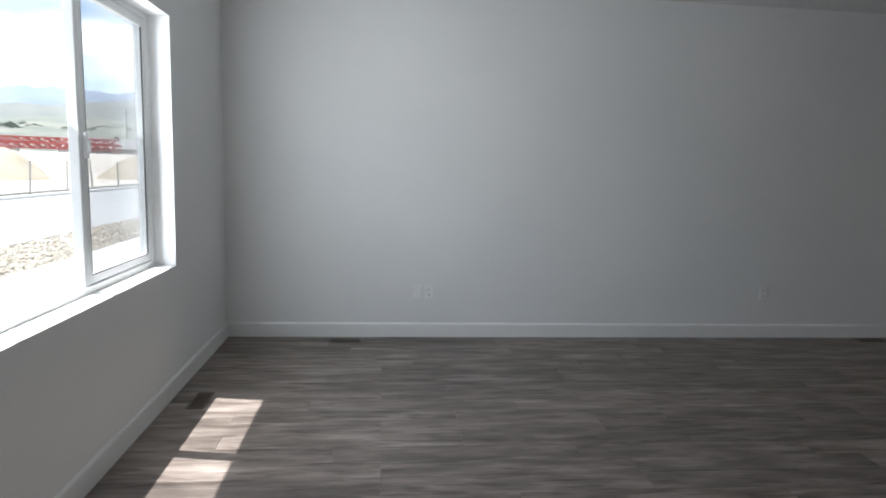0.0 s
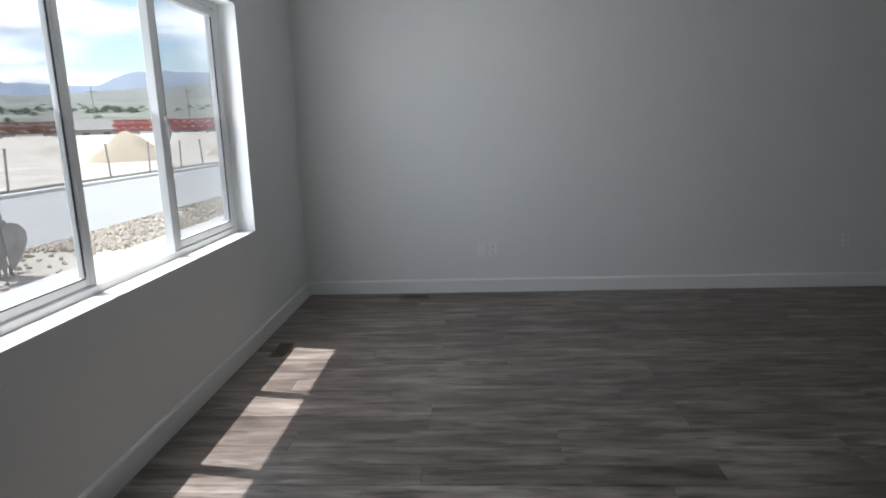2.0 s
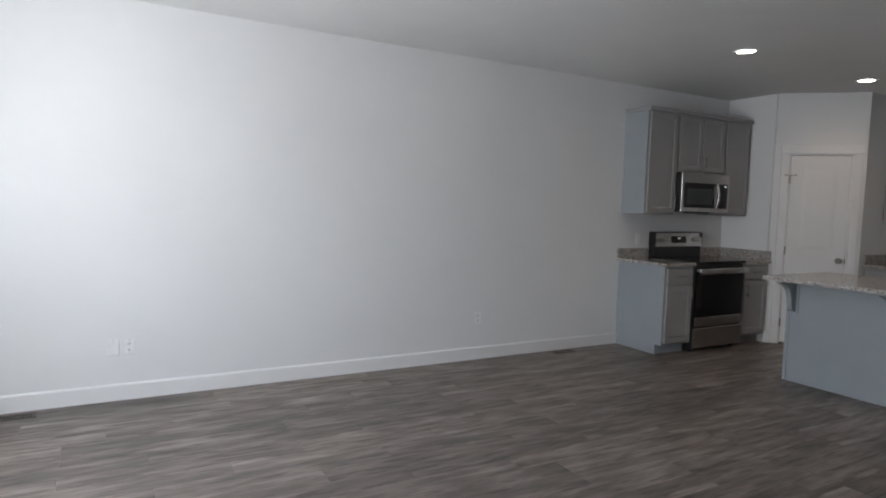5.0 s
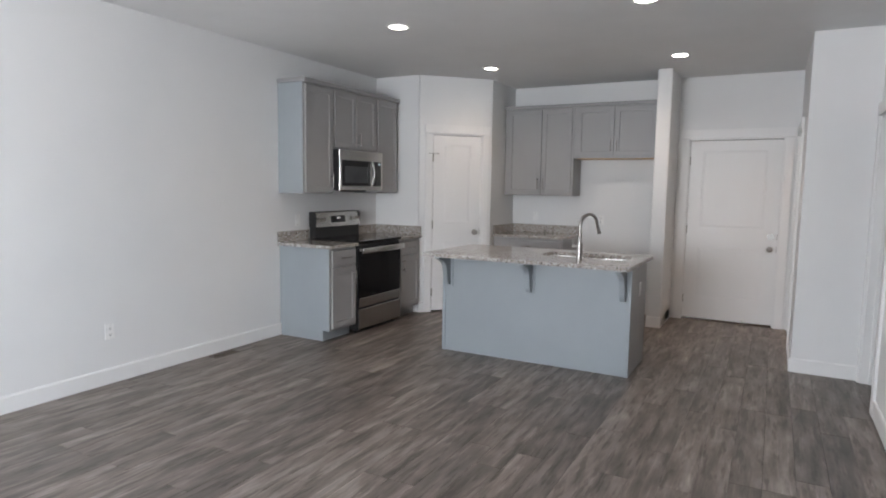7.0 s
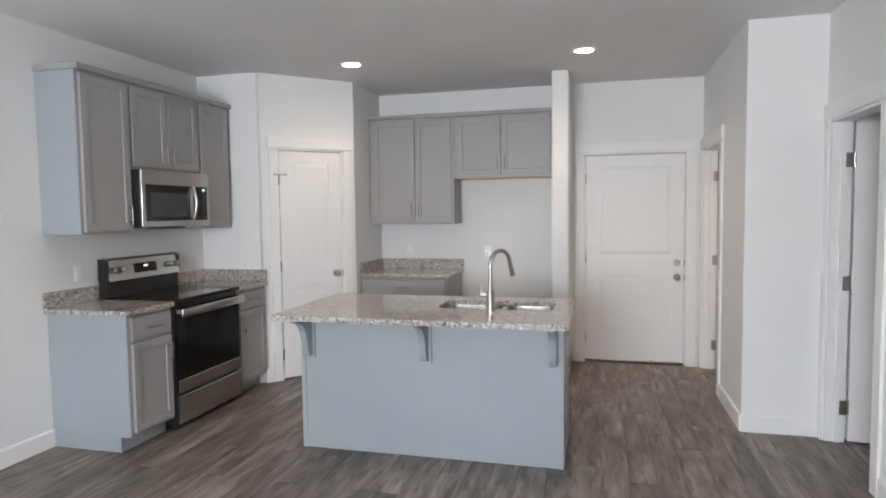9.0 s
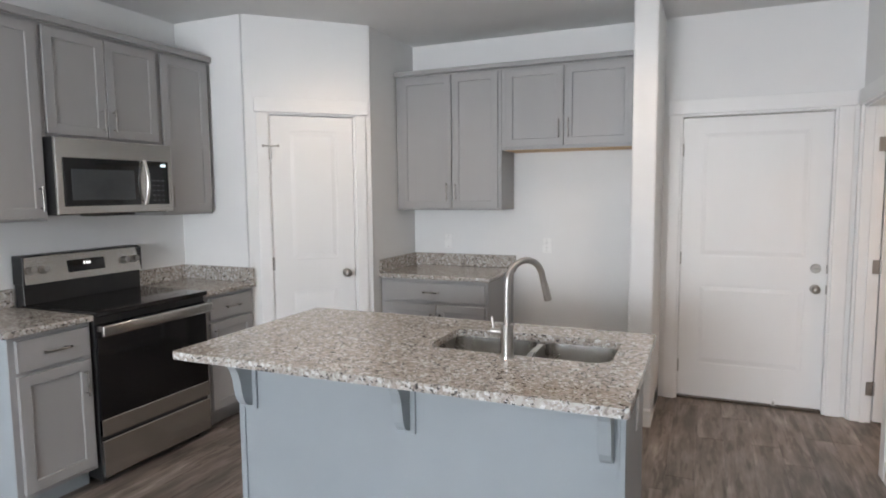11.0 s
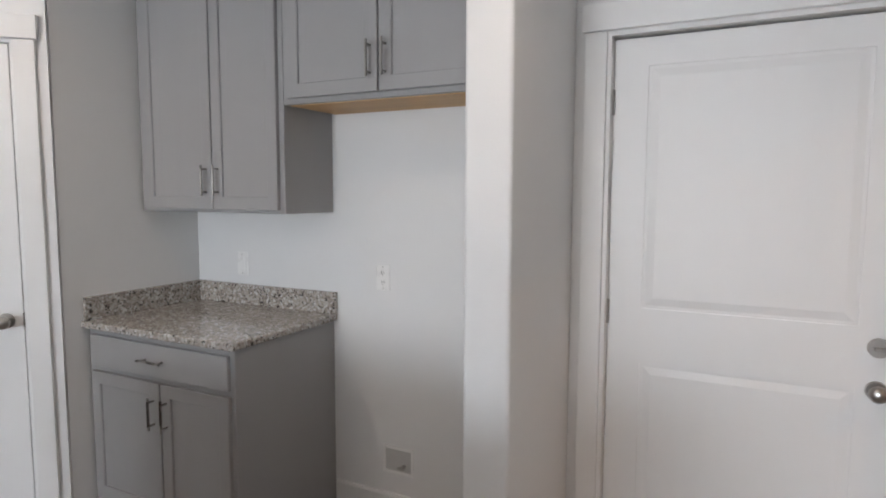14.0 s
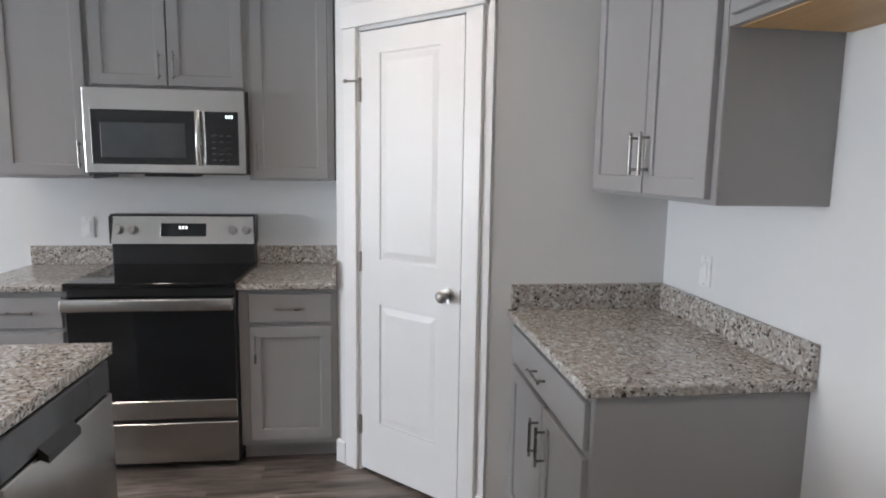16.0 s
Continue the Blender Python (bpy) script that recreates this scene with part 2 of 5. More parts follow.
def make_floor_material():
    m = material("vinyl_plank", rough=0.42)
    n, l, b = nodes_of(m)
    tc, info, geo = n.new("ShaderNodeTexCoord"), n.new("ShaderNodeObjectInfo"), n.new("ShaderNodeNewGeometry")
    add = n.new("ShaderNodeMath")
    l.new(info.outputs["Random"], add.inputs[0])
    l.new(geo.outputs["Random Per Island"], add.inputs[1])
    far = n.new("ShaderNodeMath")
    far.operation = "MULTIPLY"
    far.inputs[1].default_value = 91.7
    l.new(add.outputs[0], far.inputs[0])
    comb = n.new("ShaderNodeCombineXYZ")
    l.new(far.outputs[0], comb.inputs["X"])
    l.new(far.outputs[0], comb.inputs["Z"])
    vadd = n.new("ShaderNodeVectorMath")
    l.new(tc.outputs["Object"], vadd.inputs[0])
    l.new(comb.outputs[0], vadd.inputs[1])

    def layer(scale, detail, rough, sx, sy):
        mp = n.new("ShaderNodeMapping")
        mp.inputs["Scale"].default_value = (sx, sy, 1)
        l.new(vadd.outputs[0], mp.inputs["Vector"])
        t = node(m, "ShaderNodeTexNoise", Scale=scale, Detail=detail, Roughness=rough)
        l.new(mp.outputs["Vector"], t.inputs["Vector"])
        return t.outputs["Fac"]

    broad = layer(2.6, 4.0, 0.55, 1.0, 4.8)
    grain = layer(8.0, 4.0, 0.60, 0.5, 9.0)
    pores = layer(60.0, 3.0, 0.6, 0.25, 4.0)
    c1 = ramp(m, broad, ((0.28, (0.078, 0.063, 0.054)), (0.42, (0.132, 0.109, 0.095)), (0.55, (0.192, 0.161, 0.142)), (0.70, (0.290, 0.250, 0.225))))
    c2 = ramp(m, grain, ((0.30, (0.68, 0.67, 0.66)), (0.5, (0.98, 0.97, 0.96)), (0.72, (1.30, 1.29, 1.27))))
    mul = n.new("ShaderNodeMix")
    mul.data_type, mul.blend_type = "RGBA", "MULTIPLY"
    mul.inputs["Factor"].default_value = 0.45
    l.new(c1.outputs["Color"], mul.inputs[6])
    l.new(c2.outputs["Color"], mul.inputs[7])
    tone = n.new("ShaderNodeMapRange")
    tone.inputs["To Min"].default_value, tone.inputs["To Max"].default_value = 0.76, 1.20
    frac = n.new("ShaderNodeMath")
    frac.operation = "FRACT"
    l.new(far.outputs[0], frac.inputs[0])
    l.new(frac.outputs[0], tone.inputs["Value"])
    sc = n.new("ShaderNodeVectorMath")
    sc.operation = "SCALE"
    knots = layer(3.0, 3.0, 0.55, 1.3, 8.5)
    ck = ramp(m, knots, ((0.53, (1, 1, 1)), (0.64, (0.55, 0.52, 0.51))))
    # pale grain lines, with the glints of plank edges put in as colour
    grain_glint = layer(4.0, 3.0, 0.55, 0.55, 13.0)
    cs = ramp(m, grain_glint, ((0.56, (1, 1, 1)), (0.67, (1.28, 1.275, 1.27))))
    prev = mul.outputs[2]
    for extra in (ck, cs):
        mm = n.new("ShaderNodeMix")
        mm.data_type, mm.blend_type, mm.clamp_result = "RGBA", "MULTIPLY", False
        mm.inputs["Factor"].default_value = 1.0
        l.new(prev, mm.inputs[6])
        l.new(extra.outputs["Color"], mm.inputs[7])
        prev = mm.outputs[2]
    l.new(prev, sc.inputs[0])
    l.new(tone.outputs["Result"], sc.inputs["Scale"])
    l.new(sc.outputs[0], b.inputs["Base Color"])
    rr = n.new("ShaderNodeMapRange")
    rr.inputs["To Min"].default_value, rr.inputs["To Max"].default_value = 0.30, 0.48
    l.new(grain, rr.inputs["Value"])
    l.new(rr.outputs["Result"], b.inputs["Roughness"])
    bp = node(m, "ShaderNodeBump", Strength=0.25, Distance=0.001)
    l.new(pores, bp.inputs["Height"])
    l.new(bp.outputs["Normal"], b.inputs["Normal"])
    return m


def make_granite():
    m = material("speckled_granite", rough=0.065)
    n, l, b = nodes_of(m)
    v = coords(m)
    warp = node(m, "ShaderNodeTexNoise", Scale=22.0, Detail=3.0)
    l.new(v, warp.inputs["Vector"])
    mixv = n.new("ShaderNodeMix")
    mixv.data_type = "VECTOR"
    mixv.inputs["Factor"].default_value = 0.035
    l.new(v, mixv.inputs[4])
    l.new(warp.outputs["Color"], mixv.inputs[5])
    big = node(m, "ShaderNodeTexVoronoi", Scale=92.0)
    l.new(mixv.outputs[1], big.inputs["Vector"])
    small = node(m, "ShaderNodeTexVoronoi", Scale=145.0)
    l.new(mixv.outputs[1], small.inputs["Vector"])
    sep = n.new("ShaderNodeSeparateColor")
    l.new(big.outputs["Color"], sep.inputs["Color"])
    base = ramp(m, sep.outputs["Red"], ((0.0, (0.40, 0.365, 0.33)), (0.33, (0.45, 0.425, 0.395)), (0.60, (0.32, 0.285, 0.255)), (0.82, (0.60, 0.595, 0.585))))
    base.color_ramp.interpolation = "CONSTANT"
    sep2 = n.new("ShaderNodeSeparateColor")
    l.new(small.outputs["Color"], sep2.inputs["Color"])
    dark = ramp(m, sep2.outputs["Green"], ((0.0, (1, 1, 1)), (0.74, (0.66, 0.64, 0.63)), (0.91, (0.12, 0.119, 0.122))))
    dark.color_ramp.interpolation = "CONSTANT"
    mul = n.new("ShaderNodeMix")
    mul.data_type, mul.blend_type = "RGBA", "MULTIPLY"
    mul.inputs["Factor"].default_value = 1.0
    l.new(base.outputs["Color"], mul.inputs[6])
    l.new(dark.outputs["Color"], mul.inputs[7])
    l.new(mul.outputs[2], b.inputs["Base Color"])
    return m


def make_glass(name, tint):
    m = bpy.data.materials.new(name)
    m.use_nodes = True
    n, l = m.node_tree.nodes, m.node_tree.links
    n.remove(n["Principled BSDF"])
    out = n["Material Output"]
    tr, gl, mx, fr, pw = n.new("ShaderNodeBsdfTransparent"), n.new("ShaderNodeBsdfGlossy"), n.new("ShaderNodeMixShader"), n.new("ShaderNodeLayerWeight"), n.new("ShaderNodeMath")
    tr.inputs["Color"].default_value = (*tint, 1)
    gl.inputs["Roughness"].default_value = 0.02
    pw.operation = "POWER"
    pw.inputs[1].default_value = 5.0
    l.new(fr.outputs["Facing"], pw.inputs[0])
    l.new(pw.outputs[0], mx.inputs["Fac"])
    l.new(tr.outputs["BSDF"], mx.inputs[1])
    l.new(gl.outputs["BSDF"], mx.inputs[2])
    l.new(mx.outputs["Shader"], out.inputs["Surface"])
    return m


def make_glow(name, color, strength):
    m = material(name, color)
    n, l, b = nodes_of(m)
    b.inputs["Emission Color"].default_value = (*color, 1)
    b.inputs["Emission Strength"].default_value = strength
    return m


PLANK = make_floor_material()
GRANITE = make_granite()
GLASS = make_glass("window_glass", (0.93, 0.95, 0.95))
SCREEN = make_glass("insect_screen", (0.82, 0.82, 0.83))
LAMP = make_glow("lamp_lens", (1.0, 0.93, 0.82), 3.0)
DIGITS = make_glow("clock_digits", (0.75, 0.95, 1.0), 0.16)
DIGITS_WARM = make_glow("stove_digits", (1.0, 0.98, 0.95), 0.12)


# ---- mesh helpers ----
def box(bm, x0, x1, y0, y1, z0, z1, bevel=0.0, segments=1):
    r = bmesh.ops.create_cube(bm, size=1.0)
    vs = r["verts"]
    bmesh.ops.scale(bm, vec=(x1 - x0, y1 - y0, z1 - z0), verts=vs)
    bmesh.ops.translate(bm, vec=((x0 + x1) / 2, (y0 + y1) / 2, (z0 + z1) / 2), verts=vs)
    if bevel:
        es = list({e for v in vs for e in v.link_edges})
        bmesh.ops.bevel(bm, geom=es, offset=bevel, segments=segments, profile=0.5, affect="EDGES")


def boxes(*rows, bevel=0.0, segments=1):
    bm = bmesh.new()
    for r in rows:
        box(bm, *r, bevel=bevel, segments=segments)
    return bm


def cyl(bm, a, b, r0, r1=None, seg=20, caps=True):
    a, b = Vector(a), Vector(b)
    r1 = r0 if r1 is None else r1
    d = b - a
    rot = d.to_track_quat("Z", "Y").to_matrix().to_4x4()
    bmesh.ops.create_cone(bm, cap_ends=caps, segments=seg, radius1=r0, radius2=r1, depth=d.length, matrix=Matrix.Translation((a + b) / 2) @ rot)


def ball(bm, c, r, squash=(1, 1, 1), u=18, v=12):
    bmesh.ops.create_uvsphere(bm, u_segments=u, v_segments=v, radius=r, matrix=Matrix.Translation(c) @ Matrix.Diagonal((*squash, 1)))


def tube(bm, points, r, seg=16):
    """A round tube through the points, r one radius or one for each point."""
    rings, pts = [], [Vector(p) for p in points]
    rs = r if isinstance(r, (list, tuple)) else [r] * len(pts)
    side = None
    for i, p in enumerate(pts):
        d = (pts[min(i + 1, len(pts) - 1)] - pts[max(i - 1, 0)]).normalized()
        if side is None:
            side = d.orthogonal().normalized()
        side = (side - d * side.dot(d)).normalized()
        up = d.cross(side)
        rings.append([bm.verts.new(p + (side * math.cos(2 * math.pi * k / seg) + up * math.sin(2 * math.pi * k / seg)) * rs[i]) for k in range(seg)])
    for a, b in zip(rings, rings[1:]):
        for k in range(seg):
            bm.faces.new((a[k], a[(k + 1) % seg], b[(k + 1) % seg], b[k]))
    bm.faces.new(rings[0][::-1])
    bm.faces.new(rings[-1])


def prism(bm, outline, axis, lo, hi):
    """A polygon in the plane across the axis ('x', 'y' or 'z'), drawn out from lo to hi."""
    def at(p, h):
        return {"x": (h, p[0], p[1]), "y": (p[0], h, p[1]), "z": (p[0], p[1], h)}[axis]
    a = [bm.verts.new(at(p, lo)) for p in outline]
    b = [bm.verts.new(at(p, hi)) for p in outline]
    k = len(outline)
    fs = [bm.faces.new(a[::-1]), bm.faces.new(b)]
    for i in range(k):
        fs.append(bm.faces.new((a[i], a[(i + 1) % k], b[(i + 1) % k], b[i])))
    bmesh.ops.recalc_face_normals(bm, faces=fs)


def mesh_of(name, bm, mat, smooth=False):
    me = bpy.data.meshes.new(name)
    bm.to_mesh(me)
    bm.free()
    me.materials.append(mat)
    if smooth:
        me.shade_smooth()
        me.set_sharp_from_angle(angle=radians(38))
    return me


def part(name, bm, mat, parent=None, label="", smooth=False):
    ob = new(name, mesh_of(name, bm, mat, smooth))
    ob.parent = parent
    if label:
        ob["label"] = label
    return ob


def thing(name, m, label, category, group="", kind=""):
    ob = new(name)
    ob.empty_display_size = 0.1
    ob.matrix_world = m
    return tagged(ob, label, category, group, kind)


def setting(name, bm, mat, label="", category="", smooth=False):
    return tagged(part(name, bm, mat, None, "", smooth), label, category, "", "structure")


# ---- large structure ----
XW, YN, XE = -1.455, 4.855, 7.815
YS = -0.057
WIN = (1.40, 3.695, 0.757, 2.186)          # the window's opening: y, y, z, z
SOUTH = -3.0

setting("wall_north", boxes((XW - 0.2, 8.0, YN, YN + 0.16, 0, CEIL)), WALL, "white painted drywall wall of living room and kitchen", "wall")
setting("wall_west", boxes((XW - 0.2, XW, SOUTH, WIN[0], 0, CEIL), (XW - 0.2, XW, WIN[1], YN, 0, CEIL), (XW - 0.2, XW, WIN[0], WIN[1], 0, WIN[2]), (XW - 0.2, XW, WIN[0], WIN[1], WIN[3], CEIL)), WALL, "white painted drywall wall around the wide window", "wall")
setting("wall_east", boxes((XE, 8.0, 1.515, YN, 0, CEIL), (XE, 8.0, SOUTH, 0.551, 0, CEIL), (XE, 8.0, 0.551, 1.515, 2.07, CEIL)), WALL, "white painted drywall wall behind the kitchen alcove", "wall")
setting("wall_pantry_side", boxes((6.45, 6.55, 4.268, YN, 0, CEIL)), WALL, "short white drywall wall beside the range counter", "wall")
setting("wall_pantry_return", boxes((7.088, XE, 3.63, 3.73, 0, CEIL)), WALL, "white drywall wall beside the alcove cabinets", "wall")
setting("wall_partition", boxes((7.15, XE, 1.625, 1.775, 0, CEIL), bevel=0.014, segments=3), WALL, "white drywall stub wall with rounded corners", "wall", True)
setting("wall_hall", boxes((6.06, 6.90, 0.30, 0.42, 0, CEIL), (7.775, XE, 0.30, 0.42, 0, CEIL), (6.90, 7.775, 0.30, 0.42, 2.07, CEIL)), WALL, "white drywall wall of the short hall", "wall")
setting("wall_hall_end", boxes((6.06, 6.18, SOUTH, 0.30, 0, CEIL)), WALL, "white drywall wall end beside the open door", "wall")
setting("wall_south", boxes((4.02, 5.235, YS - 0.12, YS, 0, CEIL), (6.0, 6.06, YS - 0.12, YS, 0, CEIL), (5.235, 6.0, YS - 0.12, YS, 2.07, CEIL)), WALL, "white painted drywall wall with a thermostat and switch", "wall")
setting("wall_entry", boxes((4.02, 4.14, SOUTH, YS - 0.12, 0, CEIL)), WALL, "white painted drywall wall", "wall")
setting("wall_back", boxes((XW - 0.2, 8.0, SOUTH - 0.12, SOUTH, 0, CEIL)), WALL, "white painted drywall wall", "wall")
setting("ceiling", boxes((XW - 0.2, 8.0, SOUTH - 0.12, YN + 0.16, CEIL, CEIL + 0.15)), CEILING, "flat off-white textured ceiling", "ceiling")

# the angled pantry wall: local x runs along it, local -y faces the kitchen
PAN = pose(6.45, 4.25, 0, 0, 0, -45)
PAN_W = 0.884
PD0, PD1 = 0.145, 0.768
pan_wall = setting("wall_pantry_diagonal", boxes((0, PD0, 0, 0.1, 0, CEIL), (PD1, PAN_W, 0, 0.1, 0, CEIL), (PD0, PD1, 0, 0.1, 2.10, CEIL)), WALL, "angled white drywall wall holding the pantry door", "wall")
pan_wall.matrix_world = PAN


def baseboard(m, length):
    bm = bmesh.new()
    prism(bm, [(0, 0), (-0.014, 0), (-0.014, 0.105), (-0.008, 0.116), (0, 0.116)], "x", 0, length)
    ob = setting("baseboard", bm, TRIM, "white painted wooden baseboard along the wall", "baseboard")
    ob.matrix_world = m
    return ob


for args, length in (((XW, YN, 0, 0, 0, 0), 4.80 - XW), ((XW, SOUTH, 0, 0, 0, 90), YN - SOUTH), ((XE, 2.74, 0, 0, 0, -90), 2.74 - 1.775),
                     ((XE, 1.625, 0, 0, 0, 180), XE - 7.15), ((7.15, 1.775, 0, 0, 0, -90), 0.15), ((7.15, 1.775, 0, 0, 0, 0), 0.664),
                     ((6.815, 0.42, 0, 0, 0, 180), 6.815 - 6.06), ((6.06, 0.42, 0, 0, 0, -90), 0.47), ((5.15, YS, 0, 0, 0, 180), 5.15 - 4.02),
                     ((4.02, YS, 0, 0, 0, -90), 2.94)):
    baseboard(pose(*args), length)
baseboard(PAN, PD0 - 0.085)
baseboard(PAN @ pose(PD1 + 0.085, 0, 0), PAN_W - PD1 - 0.085)


def casing(m, w, h=2.07, depth=0.12, left=0.085, right=0.085):
    """Flat trim round a door opening w wide that starts at the local origin, with the jamb that lines it."""
    root = thing("door_trim", m, "flat white painted door casing with a plain head", "door trim", "", "structure")
    part("side_casing", boxes((-left, 0.004, -0.018, 0, 0, h - 0.004), bevel=0.002), TRIM, root)
    part("side_casing", boxes((w - 0.004, w + right, -0.018, 0, 0, h - 0.004), bevel=0.002), TRIM, root)
    part("head_casing", boxes((-left - 0.012, w + right + min(0.012, right - 0.05), -0.024, 0, h - 0.002, h + 0.095), bevel=0.002), TRIM, root)
    part("jamb", boxes((0.0, 0.018, 0, depth, 0, h - 0.018), bevel=0.001), TRIM, root)
    part("jamb", boxes((w - 0.018, w, 0, depth, 0, h - 0.018), bevel=0.001), TRIM, root)
    part("head_jamb", boxes((0.0, w, 0, depth, h - 0.018, h), bevel=0.001), TRIM, root)
    part("door_stop", boxes((0.018, 0.03, 0.055, 0.085, 0, h - 0.03)), TRIM, root)
    part("door_stop", boxes((w - 0.03, w - 0.018, 0.055, 0.085, 0, h - 0.03)), TRIM, root)
    return root


def leaf_mesh(w, h=2.03, th=0.035):
    bm = bmesh.new()
    st, z = 0.12, (0.25, 0.83, 1.04, h - 0.1)
    box(bm, 0, w, 0.006, th - 0.006, 0, h)
    for y0, y1 in ((0, 0.0065), (th - 0.0065, th)):
        box(bm, 0, st, y0, y1, 0, h)
        box(bm, w - st, w, y0, y1, 0, h)
        for a, b in ((0, z[0]), (z[1], z[2]), (z[3], h)):
            box(bm, st, w - st, y0, y1, a, b)
    for a, b in ((z[0], z[1]), (z[2], z[3])):
        for front in (True, False):
            y_in, y_out = (0.006, 0.0015) if front else (th - 0.006, th - 0.0015)
            o = [(st + 0.012, a + 0.012), (w - st - 0.012, a + 0.012), (w - st - 0.012, b - 0.012), (st + 0.012, b - 0.012)]
            i = [(st + 0.04, a + 0.04), (w - st - 0.04, a + 0.04), (w - st - 0.04, b - 0.04), (st + 0.04, b - 0.04)]
            vo = [bm.verts.new((p[0], y_in, p[1])) for p in o]
            vi = [bm.verts.new((p[0], y_out, p[1])) for p in i]
            fs = [bm.faces.new(vi)] + [bm.faces.new((vo[k], vo[(k + 1) % 4], vi[(k + 1) % 4], vi[k])) for k in range(4)]
            bmesh.ops.recalc_face_normals(bm, faces=fs)
            if (fs[0].normal.y > 0) == front:
                bmesh.ops.reverse_faces(bm, faces=fs)
    return bm


def knob_mesh(x, z, y=0.0):
    bm = bmesh.new()
    cyl(bm, (x, y, z), (x, y - 0.008, z), 0.032, 0.030, 24)
    cyl(bm, (x, y - 0.008, z), (x, y - 0.035, z), 0.011, 0.013, 16)
    ball(bm, (x, y - 0.048, z), 0.028, (1, 0.72, 1), 20, 12)
    return bm


def hinged_door(name, m, w, label, knob=True, deadbolt=False, knob_z=0.93, hinge_y=-0.006, bottom=0.012, h=2.03):
    root = thing(name, m @ pose(0, 0, bottom), label, "door", "", "structure")
    part("leaf", leaf_mesh(w, h), DOOR, root)
    for z in (0.22, 1.02, 1.80):
        bm = boxes((-0.016, 0.004, hinge_y + 0.004, hinge_y + 0.008, z - 0.045, z + 0.045))
        cyl(bm, (-0.003, hinge_y, z - 0.046), (-0.003, hinge_y, z + 0.046), 0.0065, seg=12)
        part("hinge", bm, NICKEL, root, "satin nickel butt hinge")
    if knob:
        part("door_knob", knob_mesh(w - 0.062, knob_z), NICKEL, root, "round satin nickel knob", True)
        part("latch_plate", boxes((w - 0.001, w + 0.0045, -0.028 if deadbolt else -0.002, 0.02, knob_z - 0.03, knob_z + 0.03)), PULL, root)
    if deadbolt:
        bm = bmesh.new()
        cyl(bm, (w - 0.062, 0, knob_z + 0.14), (w - 0.062, -0.014, knob_z + 0.14), 0.033, 0.030, 24)
        box(bm, w - 0.078, w - 0.046, -0.030, -0.014, knob_z + 0.133, knob_z + 0.147, 0.003)
        part("deadbolt", bm, NICKEL, root, "satin nickel deadbolt with thumb turn", True)
        part("latch_plate", boxes((w - 0.001, w + 0.0045, -0.028, 0.02, knob_z + 0.11, knob_z + 0.17)), PULL, root)
    return root


casing(PAN @ pose(PD0, 0, 0), PD1 - PD0, h=2.10, depth=0.1, left=0.075, right=0.075)
pantry_door = hinged_door("door_1", PAN @ pose(PD0 + 0.02, 0.001, 0), 0.58, "closed white two-panel pantry door with nickel knob", bottom=0.018, h=2.058)
bm = bmesh.new()
cyl(bm, (-0.004, -0.008, 1.845), (-0.055, -0.045, 1.845), 0.004, seg=10)
cyl(bm, (-0.004, -0.008, 1.845), (0.045, -0.05, 1.845), 0.004, seg=10)
ball(bm, (0.045, -0.05, 1.845), 0.009)
ball(bm, (-0.055, -0.045, 1.845), 0.009)
part("hinge_stop", bm, NICKEL, pantry_door, "small hinge pin door stop")

casing(pose(XE, 1.515, 0, 0, 0, -90), 0.964, depth=0.15, left=0.075, right=0.085)
garage_door = hinged_door("door_2", pose(XE + 0.045, 1.492, 0, 0, 0, -90), 0.918, "closed white two-panel door with knob and deadbolt", deadbolt=True, knob_z=0.835, bottom=0.02, h=2.024)
# dark sheet added behind the leaf so the gap round it looks shaded
part("gap_backing", boxes((-0.004, 0.922, 0.0355, 0.045, 0.0, 2.031)), DARK, garage_door, "added dark backing that shades the gap round the leaf")
setting("threshold", boxes((XE + 0.02, XE + 0.15, 0.57, 1.497, 0, 0.016), bevel=0.003), THRESHOLD, "dark bronze metal door threshold", "threshold")

casing(pose(7.775, 0.42, 0, 0, 0, 180), 0.875, depth=0.12, left=0.05, right=0.085)
open_door = hinged_door("door_3", pose(7.750, 0.292, 0, 0, 0, -89), 0.82, "open white two-panel door into a warmly lit room", knob=True, hinge_y=0.0)
for z in (0.22, 1.02, 1.80):
    part("hinge_plate", boxes((-0.048, -0.012, -0.0085, -0.0055, z - 0.045, z + 0.045), bevel=0.0008), NICKEL, open_door, "satin nickel hinge plate")
casing(pose(6.0, YS, 0, 0, 0, 180), 0.765, depth=0.12, left=0.055, right=0.085)
open_door = hinged_door("door_4", pose(5.974, YS - 0.135, 0, 0, 0, -94), 0.72, "open white two-panel door into a side room", knob=True, hinge_y=0.0)
for z in (0.22, 1.02, 1.80):
    part("hinge_plate", boxes((-0.055, -0.015, -0.0115, -0.0085, z - 0.045, z + 0.045), bevel=0.0008), NICKEL, open_door, "satin nickel hinge plate")

# ---- window ----
FX = -1.60
window = thing("window_1", pose(FX, WIN[0], WIN[2]), "wide white vinyl slider window with three lights", "window", "", "structure")
WW, WH = WIN[1] - WIN[0], WIN[3] - WIN[2]
M1, M2 = 0.746, 1.475
part("window_frame", boxes((-0.03, 0.03, 0, 0.035, 0, WH), (-0.03, 0.03, WW - 0.05, WW, 0, WH), (-0.03, 0.03, 0.035, WW - 0.05, 0, 0.04), (-0.03, 0.03, 0.035, WW - 0.05, WH - 0.03, WH), bevel=0.003), VINYL, window)
for y in (M1, M2):
    part("mullion", boxes((-0.025, 0.02, y - 0.022, y + 0.022, 0.04, WH - 0.035), bevel=0.003), VINYL, window)


